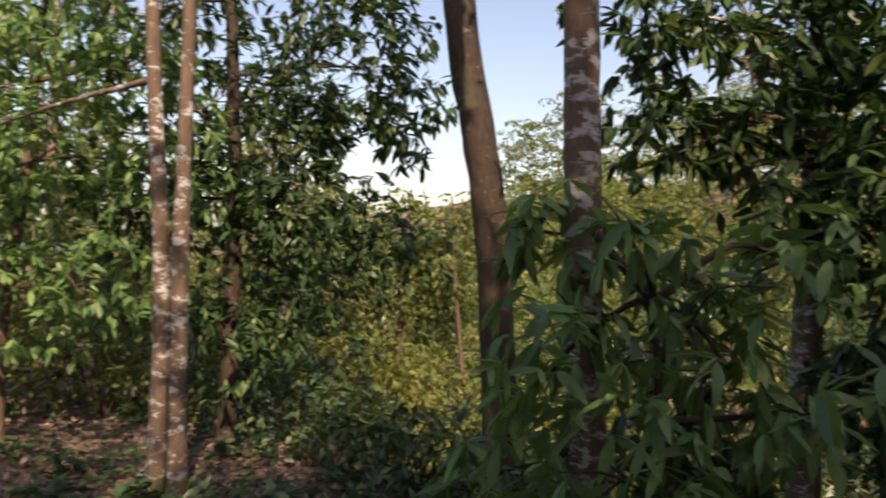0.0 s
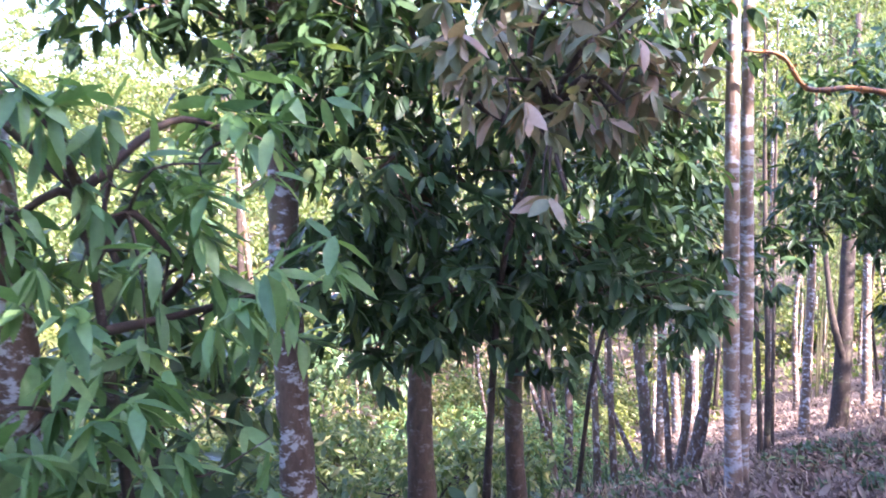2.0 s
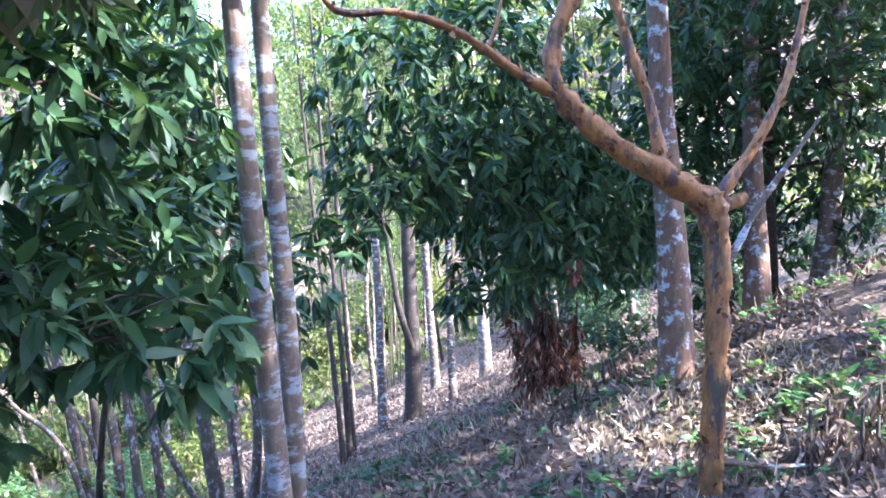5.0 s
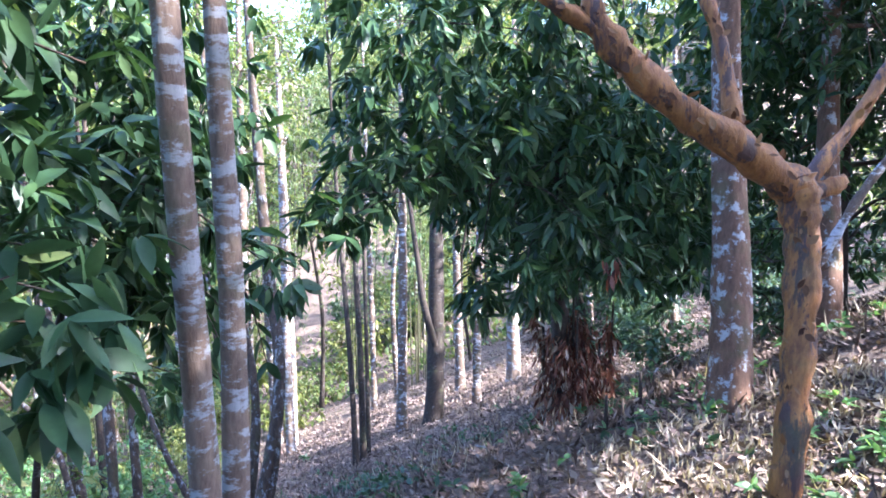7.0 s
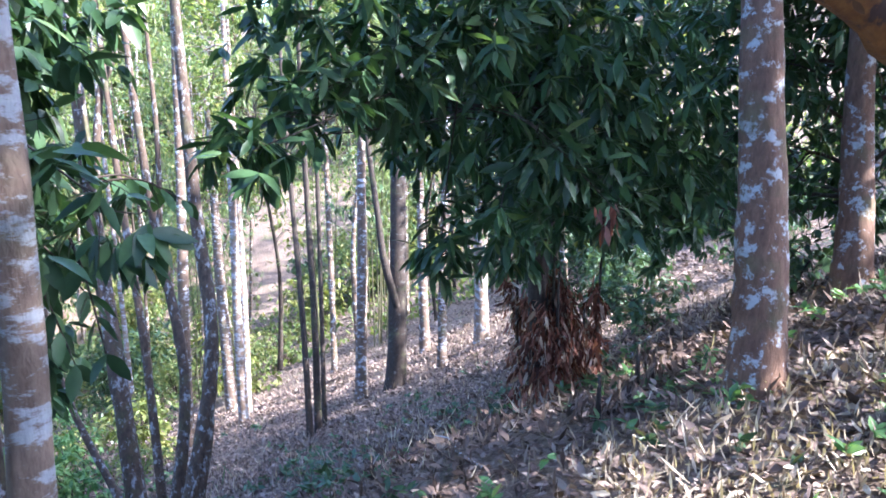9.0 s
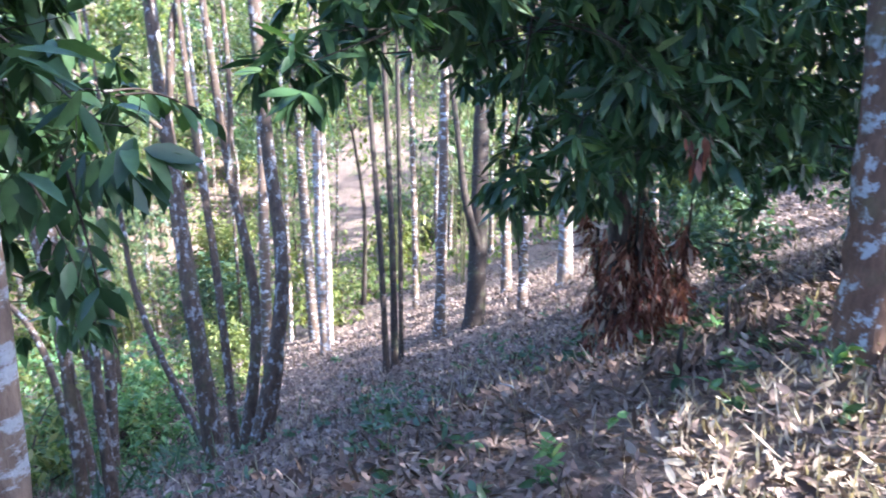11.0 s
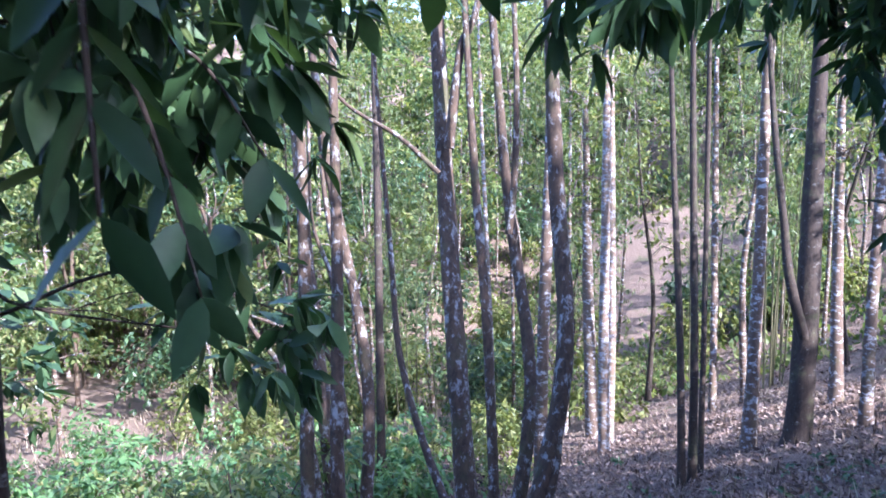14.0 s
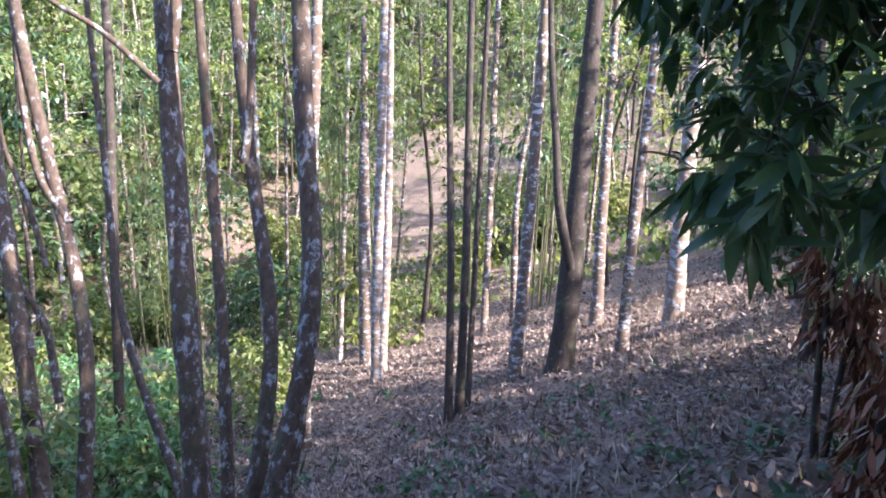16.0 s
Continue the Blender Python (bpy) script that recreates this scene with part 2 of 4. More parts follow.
def leaf_mesh(pos, way, face, length, width, droop, fine=True):
    """Vertices and faces of many leaves: places, directions, upper sides, sizes. fine: a folded blade with a bent tip."""
    way = way / (np.linalg.norm(way, axis=1)[:, None] + 1e-9)
    side = np.cross(way, face)
    side /= np.linalg.norm(side, axis=1)[:, None] + 1e-9
    nrm = np.cross(side, way)
    L, W, D = length[:, None], width[:, None], droop[:, None]
    n = len(pos)
    if fine:
        rows = []
        for u, w, lift in ((0.16, 0.33, 0.07), (0.42, 0.50, 0.12), (0.72, 0.36, 0.09)):
            c = pos + way * L * u - nrm * (W * 0.08 + D * L * 0.5 * u * u)
            rows += [c + side * W * w + nrm * W * lift, c, c - side * W * w + nrm * W * lift]
        tip = pos + way * L - nrm * D * L * 0.5
        v = np.stack([pos, *rows, tip], 1)
        f = np.array([[0, 1, 2, 2], [0, 2, 3, 3], [1, 4, 5, 2], [2, 5, 6, 3], [4, 7, 8, 5], [5, 8, 9, 6], [7, 10, 8, 8], [8, 10, 9, 9]])
        k = 11
    else:
        c = pos + way * L * 0.5 - nrm * D * L * 0.1
        tip = pos + way * L - nrm * D * L * 0.4
        v = np.stack([pos, c + side * W * 0.5 + nrm * W * 0.1, tip, c - side * W * 0.5 + nrm * W * 0.1], 1)
        f = np.array([[0, 1, 2, 3]])
        k = 4
    faces = (f[None] + (np.arange(n) * k)[:, None, None]).reshape(-1, 4)
    return v.reshape(-1, 3), faces


def leaves_object(name, pieces, mat, parent=None, label=""):
    """One mesh out of leaf arrays."""
    vs, fs, off = [], [], 0
    for v, f in pieces:
        vs.append(v)
        fs.append(f + off)
        off += len(v)
    v, f = np.concatenate(vs), np.concatenate(fs)
    me = bpy.data.meshes.new(name)
    tri = f[:, 2] == f[:, 3]
    counts = np.where(tri, 3, 4)
    starts = np.concatenate([[0], np.cumsum(counts)[:-1]])
    keep = np.ones(f.shape, bool)
    keep[tri, 3] = False
    loops = f[keep]
    me.vertices.add(len(v))
    me.vertices.foreach_set("co", v.astype(np.float32).ravel())
    me.loops.add(len(loops))
    me.loops.foreach_set("vertex_index", loops.astype(np.int32))
    me.polygons.add(len(f))
    me.polygons.foreach_set("loop_start", starts.astype(np.int32))
    me.polygons.foreach_set("use_smooth", np.ones(len(f), bool))
    me.update(calc_edges=True)
    me.materials.append(mat)
    ob = new(name, me)
    if parent is not None:
        ob.parent = parent
    if label:
        tagged(ob, label)
    return ob


def whorls(centres, ways, rng, leaves, length, width, hang, fine=True):
    """Leaf whorls round twig tips: leaves fan out round each way and hang down."""
    n = len(centres)
    c = np.repeat(centres, leaves, 0)
    w = np.repeat(ways, leaves, 0)
    m = len(c)
    out = rng.standard_normal((m, 3))
    out -= (out * w).sum(1)[:, None] * w
    out /= np.linalg.norm(out, axis=1)[:, None] + 1e-9
    d = w * rng.uniform(0.15, 0.75, (m, 1)) + out * rng.uniform(0.6, 1.0, (m, 1)) + np.array([0, 0, -1]) * (hang * rng.uniform(0.4, 1.3, (m, 1)))
    up = np.array([0, 0, 1.0]) + 0.45 * rng.standard_normal((m, 3)) + out * 0.3
    L = length * rng.uniform(0.6, 1.25, m)
    start = c - w * (rng.uniform(0, 0.5, (m, 1)) * length)
    return leaf_mesh(start, d, up, L, L * width * rng.uniform(0.8, 1.15, m), rng.uniform(0.2, 0.9, m), fine)


def lobe_tips(lobes, per, rng):
    """Twig tips in a crown of overlapping lobes (x, y, z, radius), denser towards the outside, with gaps."""
    cs, ws = [], []
    for x, y, z, r in lobes:
        k = int(per * r * r)
        d = rng.standard_normal((k, 3))
        d /= np.linalg.norm(d, axis=1)[:, None]
        rr = r * rng.uniform(0.25, 1.0, k) ** 0.55
        rr *= 1 + 0.22 * np.sin(3.1 * d[:, 0] + x * 5) * np.sin(4.3 * d[:, 1] + y * 3) + 0.12 * np.sin(9 * d[:, 2] + 7 * d[:, 0])
        p = np.array([x, y, z]) + d * rr[:, None] * np.array([1, 1, 0.85])
        gap = np.sin(p[:, 0] * 5.3 / max(r, .4) + z) * np.sin(p[:, 1] * 4.7 / max(r, .4)) * np.sin(p[:, 2] * 5.9 / max(r, .4))
        keep = gap < 0.42
        cs.append(p[keep])
        ws.append((d * 0.8 + np.array([0, 0, 0.35]))[keep])
    c, w = np.concatenate(cs), np.concatenate(ws)
    w = w + 0.3 * rng.standard_normal(w.shape)
    return c, w / np.linalg.norm(w, axis=1)[:, None]


def crown(parent, origin, lobes, mat, per=150, leaves=7, length=0.17, width=0.33, hang=0.5, seed=1, fine=True, feet=None, limb_mat=None, limb_r=0.02):
    """A crown under a tree: limbs that reach into each lobe, and the leaves."""
    rng = np.random.default_rng(seed)
    c, w = lobe_tips(lobes, per, rng)
    o = np.asarray(origin, float)
    v, f = whorls(c - o, w, rng, leaves, length, width, hang, fine)
    leaves_object("crown", [(v, f)], mat, parent)
    if feet is not None:
        pieces = []
        for i, (x, y, z, r) in enumerate(lobes):
            foot = np.array(min(feet, key=lambda q: (q[0] - x) ** 2 + (q[1] - y) ** 2 + 0.6 * (q[2] - z) ** 2), float) - o
            heart = np.array([x, y, z]) - o
            bend = (foot + heart) / 2 + rng.normal(0, 0.12, 3) + np.array([0, 0, 0.12])
            line = spline([foot, bend, heart], 5)
            rod = tube(line, np.linspace(limb_r * 1.5, limb_r * 0.6, len(line)), 6, 0.05, i)
            if fine:
                mesh_object("limb", *rod, limb_mat or BARK_BROWN, parent)
            else:
                pieces.append(rod)
            for _ in range(max(3, int(7 * r))):
                d = rng.standard_normal(3)
                d /= np.linalg.norm(d)
                end = heart + d * r * 0.85
                a = line[rng.integers(len(line) // 2, len(line))]
                l2 = spline([a, (a + end) / 2 + rng.normal(0, 0.06, 3), end], 3)
                pieces.append(tube(l2, np.linspace(limb_r * 0.55, limb_r * 0.18, len(l2)), 4, 0, i))
        v, f = join(pieces)
        tagged(mesh_object("branching", v, f, limb_mat or BARK_BROWN, parent), kind="stuff")


def tree(label, stems, mat, rise=4.0, category="tree", group="", seed=0, sides=14, lobes=None, leaf=None, name="tree", branches=(), **kw):
    """A tree at its first stem's foot: stems (base, mid, top, foot radius, top radius), then a crown of lobes."""
    b = stems[0][0]
    o = np.array([b[0], b[1], gz(b[0], b[1])])
    ob = thing(name, *o, label, category, group)
    feet = []
    for i, (base, mid, top, r0, r1) in enumerate(stems):
        line, r = stem_line(base, mid, top, rise, r0, r1)
        v, f = tube(line - o, r, sides, 0.07, seed + i)
        mesh_object("trunk", v, f, mat, ob)
        feet.extend(line[len(line) // 3:])
    for i, (points, r0, r1) in enumerate(branches):
        line = spline(points, 6)
        v, f = tube(line - o, np.linspace(r0, r1, len(line)), max(6, sides - 4), 0.07, seed + 50 + i)
        mesh_object("limb", v, f, mat, ob)
    if lobes:
        crown(ob, o, lobes, leaf, seed=seed, feet=feet, limb_mat=mat, **kw)
    return ob


build_ground()

# ---- trees at the start ----
tree("pale double-trunked tree with warm upper bark", [((-2.48, 6.25, -0.70), (-2.43, 6.25, 1.08), (-2.54, 6.26, 3.50), 0.084, 0.06), ((-2.29, 6.25, -0.72), (-2.28, 6.26, 1.41), (-2.23, 6.27, 3.50), 0.084, 0.056)],
     BARK_SPOT, 4, seed=3, lobes=[(-3.6, 6.6, 3.6, 0.9), (-2.9, 6.3, 4.4, 1.0), (-4.4, 7.2, 2.6, 0.8), (-2.2, 6.6, 2.6, 0.35), (-1.5, 6.8, 4.6, 1.0)], leaf=LEAF_FRESH, per=110, length=0.13)
tree("dark-barked tree with dense foliage behind shrubs", [((-2.72, 8.94, -1.18), (-2.63, 8.95, 1.71), (-2.69, 8.96, 4.37), 0.12, 0.07)],
     BARK_DARK, 3, seed=4, lobes=[(-2.4, 9.2, 2.9, 1.4), (-1.2, 9.0, 3.6, 1.2), (-0.7, 8.8, 2.9, 0.7), (-3.8, 9.4, 4.2, 1.4), (-2.2, 9.4, 1.2, 1.2), (-1.6, 9.4, 4.9, 1.2), (-3.9, 9.6, 2.0, 1.2), (-1.9, 8.7, 2.0, 0.9), (-2.6, 8.6, 0.4, 0.9), (-0.9, 9.4, 1.6, 0.8)], leaf=LEAF_DARK, per=150, length=0.17)
tree("low spreading tree with sunlit leaf sprays", [((-5.0, 8.2, -0.8), (-5.0, 8.3, 0.6), (-4.8, 8.4, 2.2), 0.09, 0.06)],
     BARK_BROWN, 2, seed=14, lobes=[(-4.6, 8.0, 0.9, 0.9), (-3.6, 7.8, 1.1, 0.7), (-5.4, 8.2, 1.9, 1.1), (-4.4, 8.4, 2.6, 1.1), (-5.8, 8.6, 3.6, 1.3), (-4.6, 8.2, 4.4, 1.2), (-3.4, 8.0, 3.2, 0.8), (-6.2, 8.4, 0.8, 1.0), (-3.2, 8.3, 2.2, 0.7)], leaf=LEAF_FRESH, per=130, length=0.17)
tree("leaning dark-barked tree with rough plates", [((0.47, 7.05, -1.22), (0.30, 7.06, 1.69), (-0.02, 7.06, 3.77), 0.172, 0.156)],
     BARK_DARK, 4, seed=5, lobes=[(0.3, 7.2, 6.5, 1.4)], leaf=LEAF_MID, per=60)
tree("slim grey tree rising through a leafy sapling", [((0.79, 4.46, -0.72), (0.73, 4.47, 1.63), (0.70, 4.47, 2.94), 0.123, 0.102)],
     BARK_SPOT, 5, seed=6, lobes=[(0.9, 5.0, 6.2, 1.3)], leaf=LEAF_MID, per=60)
tree("pale spotted trunk with dark crown above", [((2.59, 5.71, -1.46), (2.68, 5.93, 0.36), (2.81, 6.10, 1.87), 0.126, 0.105)],
     BARK_SPOT, 3, seed=7, lobes=[(2.1, 6.0, 3.0, 1.0), (2.9, 6.2, 3.3, 1.0), (1.5, 5.9, 3.3, 0.7), (2.4, 5.9, 2.2, 0.8), (3.6, 6.3, 2.6, 0.9), (1.6, 5.8, 2.4, 0.5)], leaf=LEAF_DARK, per=130, length=0.19)
tree("leafy sapling with long fresh green leaves", [((1.2, 4.3, -0.8), (1.15, 4.25, 0.2), (1.1, 4.3, 1.2), 0.03, 0.018)], BARK_DARK, 0, name="sapling", category="sapling", seed=8,
     lobes=[(0.55, 4.2, 0.9, 0.55), (1.45, 4.2, 0.9, 0.6), (0.9, 3.9, 0.3, 0.6), (1.9, 4.45, 1.45, 0.5), (0.45, 4.5, 1.6, 0.5), (1.3, 4.0, -0.1, 0.6), (0.4, 4.3, 0.1, 0.6), (1.0, 4.3, 1.5, 0.45), (2.0, 4.4, 0.6, 0.5)],
     leaf=LEAF_FRESH, per=90, leaves=8, length=0.22, width=0.28, hang=0.8)
tree("dense low tree with drooping green leaves", [((1.5, 5.2, -1.2), (1.5, 5.15, -0.4), (1.5, 5.1, 0.4), 0.04, 0.03)], BARK_DARK, 0, name="sapling", category="sapling", seed=9,
     lobes=[(1.5, 5.1, 0.6, 0.6), (1.6, 4.9, -0.1, 0.6), (1.2, 5.2, 0.0, 0.6), (1.9, 5.0, -0.8, 0.5), (1.4, 5.2, 1.3, 0.4)],
     leaf=LEAF_MID, per=90, leaves=8, length=0.21, width=0.3, hang=0.8)
tree("broad dark tree with dense drooping foliage", [((3.52, 5.45, -1.66), (3.60, 5.55, -0.65), (3.70, 5.60, 0.03), 0.114, 0.087), ((4.41, 5.34, -1.86), (4.47, 5.45, -0.81), (4.61, 5.49, -0.04), 0.088, 0.068)],
     BARK_BROWN, 2, seed=10, lobes=[(3.2, 5.3, 1.2, 0.8), (3.9, 5.1, 1.0, 0.8), (4.1, 4.7, 1.8, 0.8), (5.4, 4.9, 0.5, 0.7), (3.0, 5.5, 0.4, 0.6), (3.9, 5.3, 0.2, 0.6), (3.4, 5.3, 2.3, 0.9), (4.5, 4.7, 2.4, 0.8),
     (5.2, 4.7, 1.3, 0.7), (4.9, 5.0, 0.3, 0.6), (4.5, 5.2, 3.2, 1.0), (5.6, 4.9, 2.2, 0.8), (3.4, 5.8, 3.4, 0.9), (5.2, 4.3, 0.1, 0.4), (3.6, 5.0, 0.3, 0.6), (4.4, 5.0, 0.5, 0.7), (3.1, 5.2, 0.0, 0.5), (4.4, 5.1, -0.2, 0.5), (3.0, 5.6, 1.9, 0.8)], leaf=LEAF_DARK, per=190, length=0.19, width=0.34, hang=0.7)
tree("bronze-leaved branch reaching out of the dark tree", [((3.95, 5.2, -1.6), (3.95, 4.9, 0.3), (3.75, 4.2, 1.4), 0.035, 0.02)], BARK_DARK, 0, name="sapling", category="sapling", seed=11,
     lobes=[(3.6, 3.75, 1.55, 0.4), (3.95, 3.75, 1.75, 0.42), (3.2, 3.8, 1.7, 0.4), (3.28, 3.42, 1.1, 0.17), (4.2, 3.9, 2.1, 0.5), (3.6, 3.8, 2.2, 0.4), (3.9, 3.6, 1.55, 0.3), (4.3, 3.65, 1.65, 0.34), (3.0, 3.9, 1.9, 0.35)], leaf=LEAF_BROWNISH, per=95, leaves=7, length=0.17, width=0.4, hang=0.8)

# ---- pale twin trees beside the path ----
tree("pale banded trunk with brown and white bark rings", [((6.09, 4.41, -2.00), (6.16, 4.53, -0.50), (6.06, 4.48, 1.20), 0.074, 0.058)], BARK_PALE, 5, group="pale twin trees", seed=20, sides=18,
     lobes=[(6.9, 5.8, 3.6, 1.1), (6.0, 5.4, 3.4, 0.9)], leaf=LEAF_DARK, per=70)
tree("pale banded trunk with brown and white bark rings", [((6.29, 4.53, -2.00), (6.47, 4.61, -0.30), (6.515, 4.665, 1.20), 0.07, 0.052)], BARK_PALE, 5, group="pale twin trees", seed=21, sides=18,
     lobes=[(6.2, 4.9, 3.2, 0.9), (7.2, 5.2, 3.0, 0.9), (7.0, 4.0, 4.2, 1.0)], leaf=LEAF_DARK, per=60)
# the three lobes above z 1 are added to shade the leaves below
young = tree("young dark tree with broad drooping leaves", [((6.85, 7.3, -3.0), (6.9, 7.0, -1.4), (7.0, 6.6, -0.1), 0.03, 0.022)], BARK_DARK, 0.6, seed=22,
     lobes=[(7.1, 5.7, 0.35, 0.6), (7.2, 5.9, -0.2, 0.5), (7.3, 5.7, -0.68, 0.2), (6.9, 5.8, 0.8, 0.6), (7.7, 6.6, -1.2, 0.36), (8.05, 6.85, -1.25, 0.2), (6.95, 4.75, 0.0, 0.3), (7.3, 6.3, 0.6, 0.6), (6.7, 5.9, 0.1, 0.4),
            (7.5, 6.3, -0.35, 0.5), (7.0, 6.3, -0.1, 0.5), (7.9, 6.7, 0.05, 0.5), (8.2, 6.6, 0.7, 0.5), (6.6, 6.2, -0.5, 0.4), (7.0, 6.1, 1.5, 0.8), (7.8, 6.6, 1.5, 0.8), (6.4, 6.6, 1.2, 0.8), (7.3, 6.8, 0.0, 0.6), (6.9, 6.9, 0.5, 0.7), (7.6, 6.0, 0.75, 0.5), (7.5, 6.7, 0.4, 0.5)],
     leaf=LEAF_DARK, per=150, leaves=7, length=0.16, width=0.38, hang=0.9, limb_r=0.006)


def hanging_spray(parent, start, way, pairs, length, mat, seed):
    """A drooping twig with broad leaflets in pairs."""
    rng = np.random.default_rng(seed)
    o = np.array(parent.location)
    a, w = np.array(start, float), np.array(way, float)
    run = spline([a, a + w * 0.5 + np.array([0, 0, 0.05]), a + w], 6) - o
    stalk = mesh_object("twig", *tube(run, np.linspace(0.007, 0.003, len(run)), 5, 0.05, seed), BARK_DARK, parent)
    side = np.cross(w, (0, 0, 1.0))
    side /= np.linalg.norm(side) + 1e-9
    pos = np.repeat(run[np.linspace(2, len(run) - 1, pairs).astype(int)], 2, 0)
    m = len(pos)
    sign = np.tile([1.0, -1.0], pairs)[:, None]
    d = side * sign * rng.uniform(0.6, 1.0, (m, 1)) + w / np.linalg.norm(w) * 0.5 + np.array([0, 0, -1.0]) * rng.uniform(0.3, 0.9, (m, 1))
    face = np.array([0, 0, 1.0]) + 0.4 * rng.standard_normal((m, 3))
    L = length * rng.uniform(0.75, 1.15, m)
    tagged(leaves_object("foliage", [leaf_mesh(pos, d, face, L, L * 0.42, rng.uniform(0.1, 0.5, m))], mat, stalk), kind="stuff")


for i, (start, way, pairs, size) in enumerate([((7.12, 5.55, -0.30), (0.05, -0.2, -0.45), 5, 0.17), ((6.95, 5.0, -0.12), (-0.05, -0.2, -0.40), 5, 0.14), ((7.3, 5.9, -0.2), (0.1, -0.35, -0.3), 5, 0.17),
                                             ((7.5, 5.5, 0.0), (0.25, -0.25, -0.1), 5, 0.16), ((7.45, 5.5, 0.02), (0.4, 0.0, -0.12), 5, 0.16)]):
    hanging_spray(young, start, way, pairs, size, LEAF_DARK, 260 + i)

# ---- slender trees down the slope ----
SLENDER = [
    (((12.77, 14.72, -7.72), (13.40, 15.53, -4.05), (14.05, 16.44, -0.68), 0.08, 0.062), BARK_DARK),
    (((20.19, 20.84, -9.93), (20.95, 21.87, -6.07), (21.74, 23.01, -1.90), 0.081, 0.065), BARK_PALE),
    (((20.80, 17.41, -8.75), (21.17, 17.88, -6.93), (21.63, 18.39, -4.83), 0.184, 0.147), BARK_SPOT),
    (((19.79, 15.92, -8.27), (20.44, 16.44, -5.72), (21.28, 17.22, -2.15), 0.114, 0.094), BARK_PALE),
    (((21.16, 18.81, -9.20), (21.80, 19.36, -6.59), (22.52, 19.99, -3.61), 0.07, 0.063), BARK_PALE),
    (((23.01, 15.36, -7.89), (23.64, 15.82, -5.51), (24.71, 16.66, -1.29), 0.096, 0.081), BARK_SPOT),
    (((18.44, 11.39, -6.41), (19.29, 11.84, -3.50), (20.11, 12.33, -0.60), 0.122, 0.092), BARK_SPOT),
    (((19.19, 9.75, -5.69), (19.76, 10.03, -3.80), (20.78, 10.45, -0.58), 0.097, 0.077), BARK_SPOT),
    (((21.74, 11.55, -6.46), (22.09, 11.79, -5.14), (22.55, 12.10, -3.43), 0.132, 0.108), BARK_SPOT),
    (((21.07, 9.65, -5.66), (21.68, 9.97, -3.59), (22.42, 10.31, -1.17), 0.18, 0.138), BARK_PALE),
    (((20.60, 7.42, -4.67), (20.73, 7.51, -4.19), (20.95, 7.64, -3.41), 0.1, 0.082), BARK_SPOT),
    (((21.03, 5.62, -3.90), (21.10, 5.74, -3.16), (21.34, 5.87, -1.43), 0.1, 0.075), BARK_PALE),
    (((15.13, 13.25, -7.23), (15.36, 13.39, -4.83), (15.91, 13.71, -0.74), 0.118, 0.083), BARK_SPOT),
    (((19.13, 15.46, -8.13), (19.41, 15.74, -5.71), (19.88, 16.11, -1.92), 0.123, 0.092), BARK_PALE),
]
rng = np.random.default_rng(5)
for i, (st, mat) in enumerate(SLENDER):
    top = st[2]
    far = top[0] + top[1] > 29
    lob = [(top[0] + rng.uniform(-.6, .9), top[1] + rng.uniform(-.6, .9), top[2] + rng.uniform(2.0, 5.5), rng.uniform(0.6, 1.1)) for _ in range(4)]
    tree("slender %s tree on the slope" % ("pale-barked" if mat in (BARK_PALE, BARK_SPOT) else "brown-barked"), [st], mat, 5, group="slender trees", seed=40 + i, sides=10,
         lobes=lob, leaf=LEAF_FAR, per=45, leaves=6, length=0.17, fine=False)

# many-stemmed tree below the path
tree("many-stemmed brown tree with curving lichen-flecked stems", [
    ((11.11, 9.84, -5.12), (11.49, 10.54, -2.82), (11.86, 11.17, -0.67), 0.125, 0.095),
    ((11.08, 9.40, -4.89), (11.49, 9.96, -2.80), (11.85, 10.60, -0.66), 0.055, 0.042),
    ((11.07, 9.26, -4.82), (11.63, 9.47, -3.09), (11.95, 10.19, -0.89), 0.074, 0.049),
    ((11.04, 9.03, -4.69), (11.76, 9.12, -2.83), (12.20, 9.69, -0.65), 0.092, 0.078),
    ((11.36, 10.2, -5.3), (11.46, 11.58, -3.59), (11.69, 12.19, -1.80), 0.059, 0.035)], BARK_STEM, 5, seed=70, sides=12,
    branches=[([(11.70, 10.84, -0.75), (11.84, 10.87, -0.11), (11.96, 10.89, 0.38), (12.15, 10.84, 0.8), (12.4, 10.8, 2.2)], 0.06, 0.03),
              ([(11.57, 10.86, -1.02), (11.26, 11.16, -0.61), (10.85, 11.52, -0.26), (10.64, 11.75, 0.12)], 0.03, 0.012),
              ([(11.65, 9.78, -1.6), (11.77, 9.81, -0.99), (11.89, 9.9, -0.16), (11.98, 10.02, 0.68), (12.1, 10.2, 2.0)], 0.04, 0.02),
              ([(11.11, 8.96, -4.8), (11.31, 8.95, -4.24), (11.49, 8.98, -3.74), (11.62, 9.05, -3.3)], 0.06, 0.045)],
    lobes=[(12.6, 11.6, 2.6, 1.0), (12.0, 12.4, 3.5, 1.1), (13.2, 10.8, 3.6, 1.0), (11.6, 11.0, 4.2, 1.0)], leaf=LEAF_FAR, per=50, fine=False)
